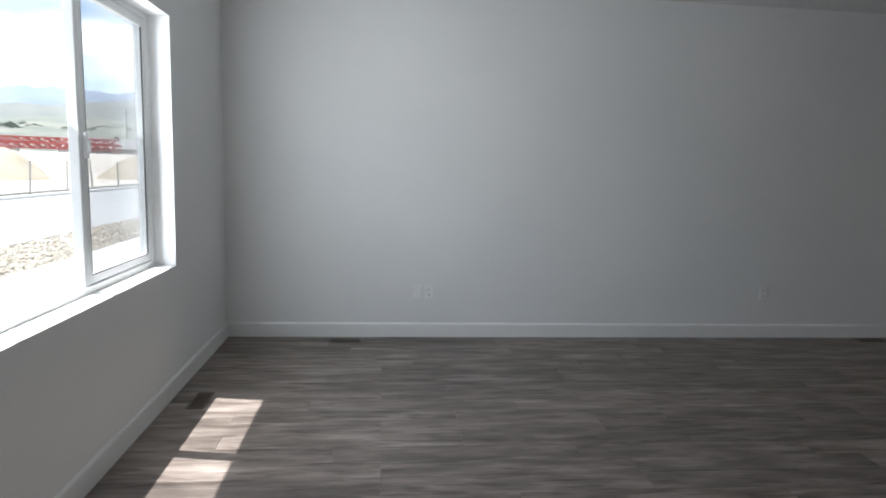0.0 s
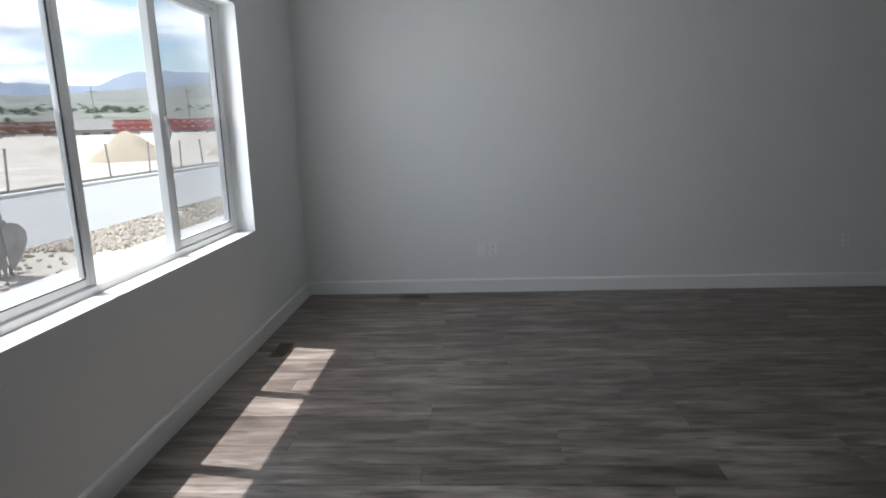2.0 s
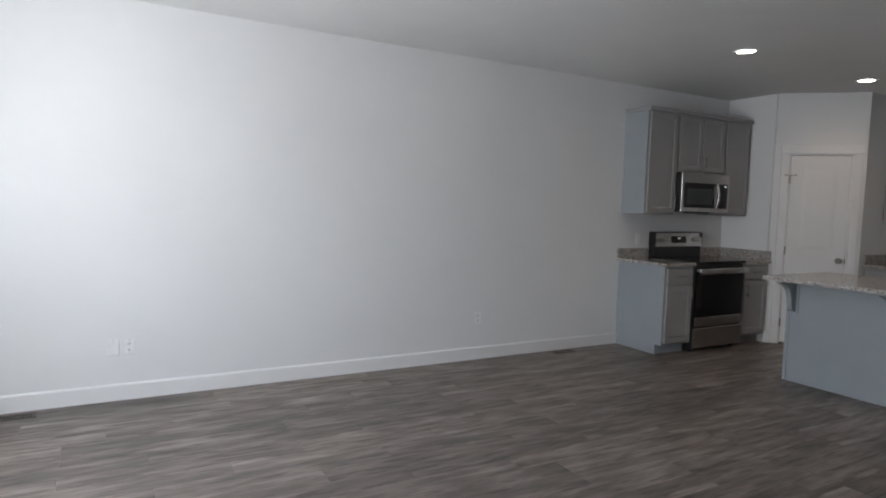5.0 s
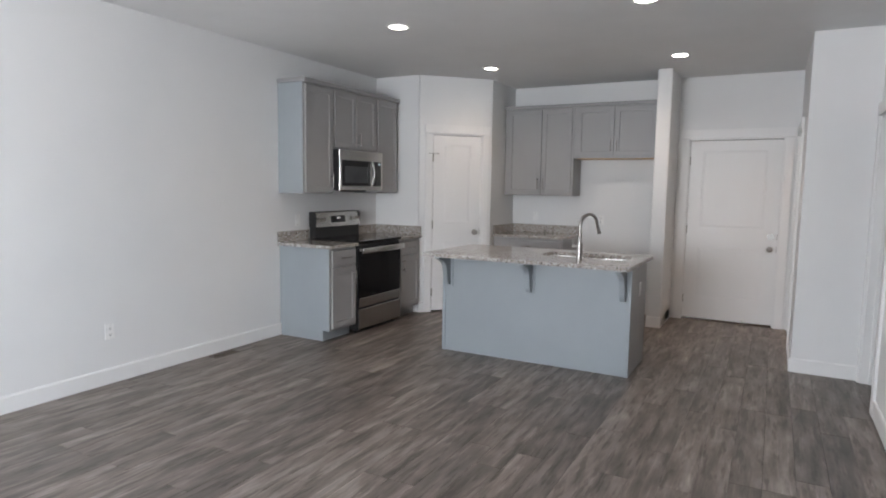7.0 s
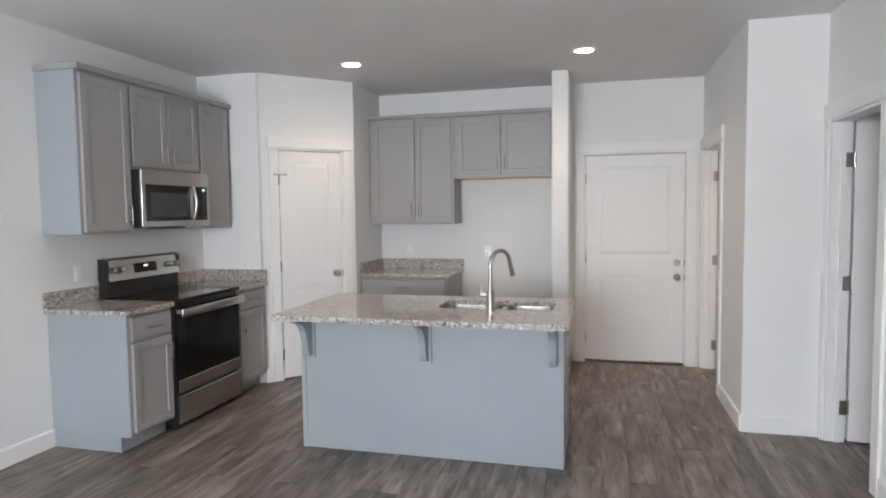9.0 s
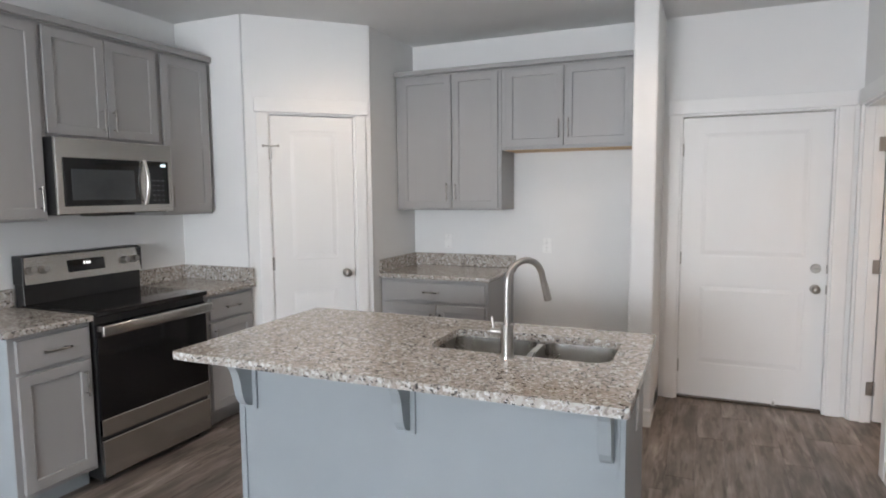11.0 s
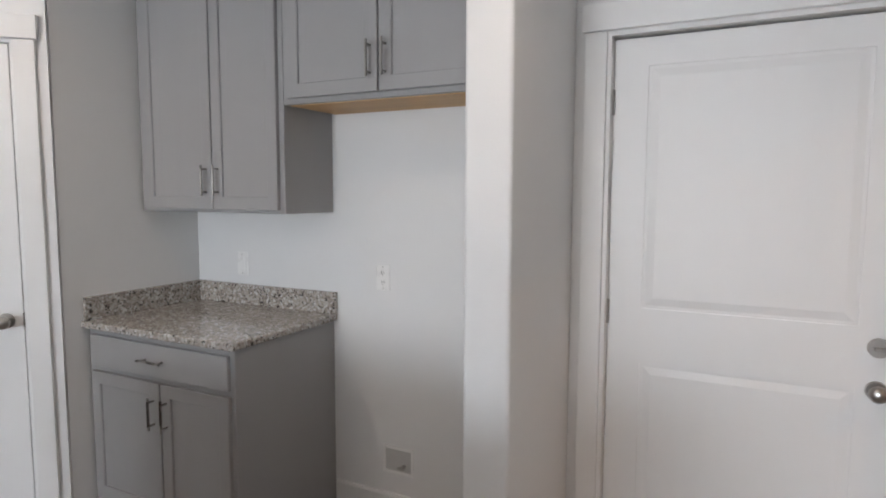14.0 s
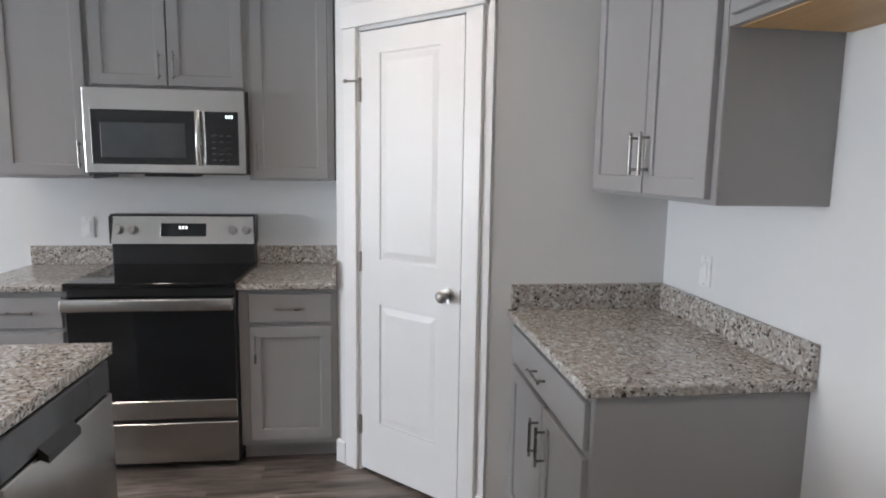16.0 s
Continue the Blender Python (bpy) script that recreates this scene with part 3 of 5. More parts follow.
def sash(y0, y1, x0, x1, w=0.036):
    ob = part("sash", boxes((x0, x1, y0, y0 + w, 0.045, WH - 0.04), (x0, x1, y1 - w, y1, 0.045, WH - 0.04), (x0, x1, y0 + w, y1 - w, 0.045, 0.045 + w), (x0, x1, y0 + w, y1 - w, WH - 0.04 - w, WH - 0.04), bevel=0.003), VINYL, window)
    part("seal", boxes((x1 - 0.006, x1 + 0.001, y0 + w - 0.005, y0 + w, 0.05 + w, WH - 0.045 - w), (x1 - 0.006, x1 + 0.001, y1 - w, y1 - w + 0.005, 0.05 + w, WH - 0.045 - w), (x1 - 0.006, x1 + 0.001, y0 + w, y1 - w, 0.045 + w - 0.004, 0.045 + w + 0.001)), SEAL, ob)
    return ob


sash(0.036, M1 - 0.01, -0.012, 0.018)
right_sash = sash(M2 + 0.005, WW - 0.051, -0.014, 0.022, 0.042)
bm = boxes((0.022, 0.038, M2 + 0.012, M2 + 0.034, 0.62, 0.74), bevel=0.004)
box(bm, 0.038, 0.048, M2 + 0.018, M2 + 0.028, 0.64, 0.70, 0.002)
part("latch", bm, VINYL, right_sash, "white sash latch")
for y0, y1, x in ((0.07, M1 - 0.04, 0.0), (M1 + 0.02, M2 - 0.02, -0.02), (M2 + 0.045, WW - 0.09, 0.004)):
    ob = part("pane", boxes((x - 0.002, x + 0.002, y0, y1, 0.07, WH - 0.07)), GLASS, window)
    ob.visible_shadow = False
ob = part("insect_screen", boxes((-0.0275, -0.0265, M2 + 0.02, WW - 0.034, 0.04, WH - 0.034)), SCREEN, window, "fine grey insect screen")
ob.visible_shadow = False
ob = part("insect_screen", boxes((-0.0275, -0.0265, 0.034, M1 - 0.02, 0.04, WH - 0.034)), SCREEN, window, "fine grey insect screen")
ob.visible_shadow = False
setting("window_sill", boxes((FX + 0.03, XW + 0.002, WIN[0] + 0.001, WIN[1] - 0.001, WIN[2], WIN[2] + 0.006), bevel=0.002), TRIM, "white painted window sill lit by the sun", "window sill")


# ---- kitchen cabinets ----
def bar_pull(x, z, y, length, vertical=True):
    bm = bmesh.new()
    a, b = ((x, y - 0.03, z - length / 2), (x, y - 0.03, z + length / 2)) if vertical else ((x - length / 2, y - 0.03, z), (x + length / 2, y - 0.03, z))
    cyl(bm, a, b, 0.0058, seg=12)
    for s in (-0.37, 0.37):
        p = (x, y, z + s * length) if vertical else (x + s * length, y, z)
        cyl(bm, p, (p[0], y - 0.03, p[2]), 0.0045, seg=10)
    return bm


def shaker(x0, x1, z0, z1, y=0.0, th=0.02, w=0.052):
    """A frame-and-panel door in one skin: eased outer edge, flat frame, recessed panel, back."""
    bm = bmesh.new()

    def loop(inset, yy):
        return [bm.verts.new(p) for p in ((x0 + inset, yy, z0 + inset), (x1 - inset, yy, z0 + inset), (x1 - inset, yy, z1 - inset), (x0 + inset, yy, z1 - inset))]
    rings = [loop(0, y - 0.001), loop(0, y - th + 0.002), loop(0.002, y - th), loop(w, y - th), loop(w + 0.003, y - th + 0.002), loop(w + 0.004, y - th + 0.009)]
    for a, b in zip(rings, rings[1:]):
        for k in range(4):
            bm.faces.new((a[k], a[(k + 1) % 4], b[(k + 1) % 4], b[k]))
    bm.faces.new(rings[-1])
    bm.faces.new(rings[0][::-1])
    bmesh.ops.recalc_face_normals(bm, faces=bm.faces)
    return bm


def cabinet(name, m, w, d, z0, z1, label, doors=(), drawers=(), toe=0.0, side=None, under=None, category="cabinet"):
    """Front at local y = 0, back at y = d. doors: x0, x1, z0, z1, handle x, handle z; drawers: x0, x1, z0, z1."""
    root = thing(name, m, label, category)
    if toe:
        part("body", boxes((0, w, 0, d, z0 + toe, z1), bevel=0.0012), side or CABINET, root)
        part("toe_kick", boxes((0.0005, w - 0.0005, 0.075, d, z0, z0 + toe)), side or CABINET, root)
        part("face_frame", boxes((0.001, w - 0.001, -0.0025, 0.001, z0 + toe, z1 - 0.001)), CABINET, root)
    else:
        part("body", boxes((0, w, 0, d, z0, z1), bevel=0.0012), side or CABINET, root)
        part("face_frame", boxes((0.001, w - 0.001, -0.0025, 0.001, z0 + 0.001, z1 - 0.001)), CABINET, root)
    for x0, x1, a, b, hx, hz in doors:
        ob = part("cabinet_door", shaker(x0, x1, a, b, -0.002), CABINET, root)
        if hx is not None:
            part("handle", bar_pull(hx, hz, -0.022, 0.135), PULL, ob, "satin nickel bar pull", True)
    for x0, x1, a, b in drawers:
        ob = part("drawer", boxes((x0, x1, -0.022, -0.003, a, b), bevel=0.002), CABINET, root)
        part("handle", bar_pull((x0 + x1) / 2, (a + b) / 2, -0.022, 0.135, False), PULL, ob, "satin nickel bar pull", True)
    if under:
        part("underside", boxes((0.018, w - 0.018, 0.02, d - 0.002, z0 - 0.003, z0 + 0.002)), under, root, "bare maple plywood underside")
    return root


RX0, RX1 = 5.215, 5.975         # the range
BY, UY = 4.245, 4.55            # fronts of the base and wall units on the north wall
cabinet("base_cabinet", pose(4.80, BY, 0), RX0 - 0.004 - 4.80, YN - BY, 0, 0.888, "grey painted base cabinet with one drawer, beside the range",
        [(0.03, 0.392, 0.125, 0.695, 0.355, 0.58)], [(0.03, 0.392, 0.715, 0.865)], 0.1, CABINET_LIT)
cabinet("base_cabinet", pose(RX1 + 0.004, BY, 0), 6.448 - RX1 - 0.004, YN - BY, 0, 0.888, "grey painted base cabinet between range and pantry wall",
        [(0.05, 0.442, 0.13, 0.705, 0.082, 0.60)], [(0.05, 0.442, 0.725, 0.866)], 0.1)
MX0, MX1 = 5.235, 5.995         # the microwave
UB, UT = 1.40, 2.44
cabinet("wall_cabinet", pose(4.795, UY, 0), MX0 - 4.795, YN - UY, UB, UT, "tall grey painted wall cabinet with one shaker door", [(0.025, MX0 - 4.795 - 0.012, UB + 0.015, UT - 0.02, MX0 - 4.795 - 0.045, UB + 0.12)], side=CABINET_LIT)
cabinet("wall_cabinet", pose(MX0, UY, 0), MX1 - MX0, YN - UY, 1.845, UT, "short grey wall cabinet above the microwave", [(0.02, 0.376, 1.862, UT - 0.02, 0.345, 1.96), (0.384, 0.74, 1.862, UT - 0.02, 0.415, 1.96)])
cabinet("wall_cabinet", pose(MX1, UY, 0), 6.425 - MX1, YN - UY, UB, UT, "tall grey wall cabinet next to the pantry wall", [(0.02, 6.425 - MX1 - 0.03, UB + 0.015, UT - 0.02, 0.05, UB + 0.12)])
setting("cabinet_crown", boxes((4.782, 6.436, UY - 0.038, UY + 0.0, UT, UT + 0.038), (4.782, 4.80, UY, YN, UT, UT + 0.038), (6.418, 6.436, UY, YN, UT, UT + 0.038), bevel=0.004), CABINET, "narrow grey moulding on top of the wall cabinets", "crown moulding")

EBX, EUX = 7.195, 7.493         # fronts of the base and wall units in the alcove
EAST = -90
cabinet("base_cabinet", pose(EBX, 3.622, 0, 0, 0, EAST), 0.872, XE - EBX, 0, 0.888, "grey painted two-door base cabinet in the alcove",
        [(0.03, 0.464, 0.125, 0.70, 0.43, 0.575), (0.472, 0.85, 0.125, 0.70, 0.506, 0.575)], [(0.03, 0.85, 0.725, 0.862)], 0.1)
cabinet("wall_cabinet", pose(EUX, 3.622, 0, 0, 0, EAST), 0.875, XE - EUX, 1.395, UT, "tall grey two-door wall cabinet in the alcove",
        [(0.045, 0.475, 1.41, UT - 0.02, 0.444, 1.535), (0.483, 0.85, 1.41, UT - 0.02, 0.514, 1.535)])
cabinet("wall_cabinet", pose(EUX, 2.746, 0, 0, 0, EAST), 0.968, XE - EUX, 1.84, UT, "short grey two-door cabinet above the empty fridge space",
        [(0.035, 0.464, 1.862, UT - 0.02, 0.434, 1.98), (0.472, 0.937, 1.862, UT - 0.02, 0.502, 1.98)], under=PLY)
setting("cabinet_crown", boxes((EUX - 0.038, EUX, 1.778, 3.625, UT, UT + 0.034), bevel=0.004), CABINET, "narrow grey moulding on top of the alcove cabinets", "crown moulding")


def slab(name, rows, label, bevel=0.004):
    return tagged(part(name, boxes(*rows, bevel=bevel), GRANITE), label, "countertop")


CT = 0.92
slab("countertop", [(4.765, RX0 - 0.003, 4.205, YN - 0.001, CT - 0.031, CT)], "speckled grey and beige granite countertop")
slab("backsplash", [(4.765, RX0 - 0.003, YN - 0.021, YN - 0.001, CT + 0.0005, CT + 0.102)], "low granite backsplash behind the counter", 0.002)
slab("countertop", [(RX1 + 0.003, 6.448, 4.205, YN - 0.001, CT - 0.031, CT)], "speckled granite countertop between range and pantry")
slab("backsplash", [(RX1 + 0.003, 6.427, YN - 0.021, YN - 0.001, CT + 0.0005, CT + 0.102)], "low granite backsplash beside the range", 0.002)
slab("backsplash", [(6.428, 6.448, 4.215, YN - 0.001, CT + 0.0005, CT + 0.102)], "low granite side splash against the pantry wall", 0.002)
slab("countertop", [(7.158, XE - 0.001, 2.728, 3.628, CT - 0.031, CT)], "polished speckled granite countertop in the alcove")
slab("backsplash", [(XE - 0.021, XE - 0.001, 2.728, 3.607, CT + 0.0005, CT + 0.102)], "low granite backsplash along the alcove wall", 0.002)
slab("backsplash", [(7.17, XE - 0.001, 3.608, 3.628, CT + 0.0005, CT + 0.102)], "low granite side splash in the alcove corner", 0.002)


# ---- range ----
def build_range():
    w, yb = RX1 - RX0, YN - 0.02 - 4.20
    r = thing("range", pose(RX0, 4.20, 0), "stainless and black freestanding electric range", "range")
    part("body", boxes((0.002, w - 0.002, 0.02, yb, 0.03, 0.905), bevel=0.003), BLACK, r)
    for x in (0.05, w - 0.05):
        for y in (0.08, yb - 0.08):
            bm = bmesh.new()
            cyl(bm, (x, y, 0), (x, y, 0.031), 0.018, seg=12)
            part("foot", bm, BLACK, r)
    part("cooktop", boxes((-0.001, w + 0.001, -0.012, yb - 0.05, 0.905, 0.932), bevel=0.006, segments=2), BLACK_GLASS, r, "black glass cooktop")
    for x, y, q in ((0.2, 0.16, 0.11), (0.56, 0.16, 0.09), (0.2, 0.44, 0.08), (0.56, 0.44, 0.11)):
        bm = bmesh.new()
        n = 40
        a = [bm.verts.new((x + q * math.cos(2 * math.pi * k / n), y + q * math.sin(2 * math.pi * k / n), 0.9326)) for k in range(n)]
        b = [bm.verts.new((x + (q - 0.003) * math.cos(2 * math.pi * k / n), y + (q - 0.003) * math.sin(2 * math.pi * k / n), 0.9326)) for k in range(n)]
        for k in range(n):
            bm.faces.new((a[k], a[(k + 1) % n], b[(k + 1) % n], b[k]))
        part("burner_ring", bm, GREY_GLASS, r)
    part("riser", boxes((0.002, w - 0.002, yb - 0.075, yb, 0.905, 1.06), bevel=0.004), BLACK, r)
    bm = bmesh.new()
    prism(bm, [(yb - 0.092, 1.045), (yb - 0.065, 1.195), (yb, 1.195), (yb, 1.045)], "x", 0.004, w - 0.004)
    guard = part("control_panel", bm, STEEL, r, "brushed stainless control panel")
    part("panel_cap", boxes((-0.003, w + 0.003, yb - 0.07, yb + 0.002, 1.194, 1.204), (-0.004, 0.006, yb - 0.088, yb + 0.002, 1.045, 1.195), (w - 0.006, w + 0.004, yb - 0.088, yb + 0.002, 1.045, 1.195), bevel=0.002), BLACK, guard)
    tilt = pose(0, yb - 0.0785, 1.12, -10.2, 0, 0)
    ob = part("display", boxes((w / 2 - 0.12, w / 2 + 0.12, -0.006, 0.004, -0.036, 0.036), bevel=0.004), BLACK_GLASS, guard)
    ob.matrix_local = tilt
    dg = part("clock_digits", boxes(*[(w / 2 - 0.022 + 0.017 * k, w / 2 - 0.012 + 0.017 * k, -0.0072, -0.0062, 0.004, 0.020) for k in range(3)]), DIGITS_WARM, guard)
    dg.matrix_local = tilt
    for x in (0.045, 0.118, w - 0.118, w - 0.045):
        bm = bmesh.new()
        cyl(bm, (x, 0.002, 0), (x, -0.008, 0), 0.026, 0.025, 24)
        cyl(bm, (x, -0.008, 0), (x, -0.034, 0), 0.021, 0.018, 24)
        box(bm, x - 0.003, x + 0.003, -0.037, -0.030, -0.016, 0.016)
        k = part("knob", bm, NICKEL, guard, "satin metal control knob", True)
        k.matrix_local = tilt
    door = part("oven_door", boxes((0.004, w - 0.004, 0.0, 0.022, 0.268, 0.80), bevel=0.003), BLACK_GLASS, r, "black glass oven door")
    part("door_window", boxes((0.12, w - 0.12, -0.0012, 0.002, 0.42, 0.74), bevel=0.0005), BLACK_GLASS, door)
    part("door_top", boxes((0.004, w - 0.004, 0.0, 0.022, 0.80, 0.865), bevel=0.003), BLACK_GLASS, door)
    part("door_bottom_rail", boxes((0.004, w - 0.004, -0.005, 0.02, 0.266, 0.358), bevel=0.003), STEEL, door, "stainless lower rail")
    bm = boxes((0.0, w, -0.060, -0.032, 0.806, 0.866), bevel=0.010, segments=3)
    box(bm, 0.004, 0.03, -0.04, 0.002, 0.83, 0.862, 0.002)
    box(bm, w - 0.03, w - 0.004, -0.04, 0.002, 0.83, 0.862, 0.002)
    part("handle", bm, STEEL, door, "wide stainless handle bar", True)
    part("storage_drawer", boxes((0.004, w - 0.004, -0.005, 0.02, 0.045, 0.246), bevel=0.004), STEEL, r, "stainless storage drawer")
    return r


build_range()


def build_microwave():
    w, d, z0, z1 = MX1 - MX0, YN - 4.455, 1.425, 1.842
    r = thing("microwave", pose(MX0, 4.455, 0), "stainless over-the-range microwave under the cabinet", "microwave")
    part("body", boxes((0.002, w - 0.002, 0.02, d, z0 + 0.008, z1), bevel=0.002), BLACK, r)
    part("front_panel", boxes((0, w, 0, 0.022, z0 + 0.006, z1), bevel=0.005, segments=2), STEEL, r, "brushed stainless front")
    door = part("door_glass", boxes((0.036, 0.518, -0.004, 0.003, z0 + 0.05, z1 - 0.105), bevel=0.003), BLACK_GLASS, r)
    part("door_window", boxes((0.08, 0.475, -0.006, 0.001, z0 + 0.082, z1 - 0.165), bevel=0.002), GREY_GLASS, door)
    panel = part("keypad", boxes((0.566, 0.727, -0.004, 0.003, z0 + 0.05, z1 - 0.105), bevel=0.003), BLACK_GLASS, r)
    part("clock_digits", boxes(*[(0.668 + 0.013 * k, 0.676 + 0.013 * k, -0.0052, -0.0042, z1 - 0.138, z1 - 0.122) for k in range(3)]), DIGITS, panel)
    bm = bmesh.new()
    for i in range(5):
        for j in range(3):
            box(bm, 0.598 + 0.036 * j, 0.618 + 0.036 * j, -0.0048, -0.0038, z0 + 0.072 + 0.03 * i, z0 + 0.078 + 0.03 * i)
    part("key_marks", bm, GREY_GLASS, panel)["kind"] = "stuff"
    bm = bmesh.new()
    pts = [(0.541, -0.012 - 0.028 * math.sin(math.pi * k / 12), z0 + 0.05 + (z1 - z0 - 0.155) * k / 12) for k in range(13)]
    tube(bm, pts, 0.0115, 14)
    part("handle", bm, STEEL, r, "bowed vertical stainless handle", True)
    part("vent_grille", boxes(*[(0.26, 0.50, 0.04 + 0.02 * k, 0.052 + 0.02 * k, z0 - 0.010, z0 + 0.012) for k in range(8)]), BLACK, r)
    part("grease_filter", boxes((0.03, w - 0.03, 0.05, d - 0.03, z0 + 0.002, z0 + 0.009)), BLACK, r)
    return r


build_microwave()

# ---- island ----
IX0, IX1, IY0, IY1 = 5.165, 5.775, 1.555, 3.225
island = thing("kitchen_island", pose(IX0, IY0, 0), "grey painted kitchen island with corbels under the overhang", "island")
IW, IL = IX1 - IX0, IY1 - IY0
part("back_panel", boxes((0, 0.02, 0, IL, 0, 0.888), bevel=0.001), CABINET_LIT, island)
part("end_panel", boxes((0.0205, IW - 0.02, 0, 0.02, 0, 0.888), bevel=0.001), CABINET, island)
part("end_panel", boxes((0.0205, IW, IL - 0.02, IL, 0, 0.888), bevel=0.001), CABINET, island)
part("corner_trim", boxes((-0.007, -0.0005, 0.0, 0.03, 0, 0.888), bevel=0.001), CABINET_LIT, island)
part("corner_trim", boxes((-0.007, -0.0005, IL - 0.03, IL, 0, 0.888), bevel=0.001), CABINET_LIT, island)
part("toe_kick", boxes((0.05, IW - 0.08, 0.02, IL - 0.62, 0, 0.1)), CABINET, island)
part("sink_base_floor", boxes((0.021, IW - 0.022, 0.021, IL - 0.63, 0.1, 0.118)), CABINET, island)
part("face_frame", boxes((IW - 0.02, IW, 0.0, IL - 0.62, 0.1, 0.888)), CABINET, island)
for a, b in ((0.04, 0.50), (0.51, 0.97)):
    ob = part("cabinet_door", boxes((IW + 0.001, IW + 0.02, a, b, 0.125, 0.86), bevel=0.002), CABINET, island)
    hy = b - 0.035 if a < 0.1 else a + 0.035
    bm = bmesh.new()
    cyl(bm, (IW + 0.05, hy, 0.66), (IW + 0.05, hy, 0.795), 0.0058, seg=12)
    for z in (0.68, 0.775):
        cyl(bm, (IW + 0.02, hy, z), (IW + 0.05, hy, z), 0.0045, seg=10)
    part("handle", bm, NICKEL, ob, "satin nickel bar pull", True)
for cy in (1.615, 2.39, 3.165):
    y = cy - IY0
    bm = bmesh.new()
    outline = [(-0.012, 0.888), (-0.235, 0.888), (-0.235, 0.862), (-0.205, 0.850), (-0.165, 0.838), (-0.128, 0.815), (-0.100, 0.780), (-0.085, 0.735), (-0.078, 0.69), (-0.070, 0.655), (-0.055, 0.628), (-0.035, 0.612), (-0.012, 0.606)]
    prism(bm, outline, "y", y - 0.021, y + 0.021)
    part("corbel", bm, CABINET_LIT, island, "grey curved wooden bracket")
    part("corbel_plate", boxes((-0.012, -0.0005, y - 0.042, y + 0.042, 0.59, 0.888), bevel=0.001), CABINET_LIT, island)
ob = part("outlet", boxes((0.30, 0.37, -0.006, -0.0005, 0.61, 0.725), bevel=0.002), PLATE, island, "white outlet plate on the end panel")

dw = thing("dishwasher", pose(IX1 - 0.57, IY1 - 0.615, 0), "stainless dishwasher built into the island", "dishwasher")
part("body", boxes((0.0, 0.565, 0.003, 0.59, 0.02, 0.885), bevel=0.002), BLACK, dw)
part("door", boxes((0.567, 0.602, 0.004, 0.588, 0.11, 0.775), bevel=0.005, segments=2), STEEL, dw, "brushed stainless door")
part("control_strip", boxes((0.567, 0.598, 0.004, 0.588, 0.778, 0.882), bevel=0.008, segments=2), GREY_GLASS, dw, "dark grey control strip")
bm = bmesh.new()
prism(bm, [(0.595, 0.80), (0.622, 0.775), (0.622, 0.755), (0.60, 0.765)], "y", 0.16, 0.33)
part("pocket_handle", bm, BLACK, dw)
part("toe_panel", boxes((0.50, 0.52, 0.004, 0.588, 0, 0.10)), BLACK, dw)


# island top with the sink's cut-out
def rounded(x0, x1, y0, y1, r, n=6):
    pts = []
    for cx, cy, a0 in ((x1 - r, y1 - r, 0), (x0 + r, y1 - r, 90), (x0 + r, y0 + r, 180), (x1 - r, y0 + r, 270)):
        for k in range(n + 1):
            a = math.radians(a0 + 90 * k / n)
            pts.append((cx + r * math.cos(a), cy + r * math.sin(a)))
    return pts


TX0, TX1, TY0, TY1 = 4.815, 5.80, 1.508, 3.245
SX0, SX1, SY0, SY1 = 5.255, 5.615, 1.625, 2.345


def slab_with_hole(outer, inner, z0, z1):
    bm = bmesh.new()
    loops = []
    for pts in (outer, inner):
        vs = [bm.verts.new((p[0], p[1], z1)) for p in pts]
        loops.append([bm.edges.new((vs[k], vs[(k + 1) % len(vs)])) for k in range(len(vs))])
    fill = bmesh.ops.triangle_fill(bm, use_beauty=True, use_dissolve=False, edges=loops[0] + loops[1])
    top = [f for f in fill["geom"] if isinstance(f, bmesh.types.BMFace)]
    ex = bmesh.ops.extrude_face_region(bm, geom=top)
    low = [v for v in ex["geom"] if isinstance(v, bmesh.types.BMVert)]
    bmesh.ops.translate(bm, vec=(0, 0, z0 - z1), verts=low)
    bmesh.ops.recalc_face_normals(bm, faces=bm.faces)
    return bm


tagged(part("countertop", slab_with_hole(rounded(TX0, TX1, TY0, TY1, 0.012, 3), rounded(SX0, SX1, SY0, SY1, 0.07), CT - 0.031, CT), GRANITE), "polished speckled granite island top with sink cut-out", "countertop")


def bowl(bm, x0, x1, y0, y1, depth=0.2):
    z = CT - 0.0315
    rings = []
    for inset, dz, r in ((0.0, 0.0, 0.07), (0.004, -0.06, 0.068), (0.010, -depth + 0.03, 0.06), (0.02, -depth + 0.008, 0.055), (0.045, -depth, 0.04)):
        rings.append([bm.verts.new((p[0], p[1], z + dz)) for p in rounded(x0 + inset, x1 - inset, y0 + inset, y1 - inset, r)])
    for a, b in zip(rings, rings[1:]):
        k = len(a)
        for i in range(k):
            bm.faces.new((a[(i + 1) % k], a[i], b[i], b[(i + 1) % k]))
    bm.faces.new(rings[-1])


sink = thing("sink", pose(0, 0, 0), "undermount stainless double-bowl sink in the island", "sink")
DIV = 1.955
for y0, y1 in ((SY0 - 0.006, DIV - 0.012), (DIV + 0.012, SY1 + 0.006)):
    bm = bmesh.new()
    bowl(bm, SX0 - 0.006, SX1 + 0.006, y0, y1)
    part("bowl", bm, SINK_STEEL, sink, "", True)
    bm = bmesh.new()
    cx, cy, z = (SX0 + SX1) / 2, (y0 + y1) / 2, CT - 0.0315 - 0.2
    cyl(bm, (cx, cy, z + 0.0005), (cx, cy, z + 0.004), 0.045, 0.042, 28)
    part("drain", bm, NICKEL, sink, "round metal drain", True)
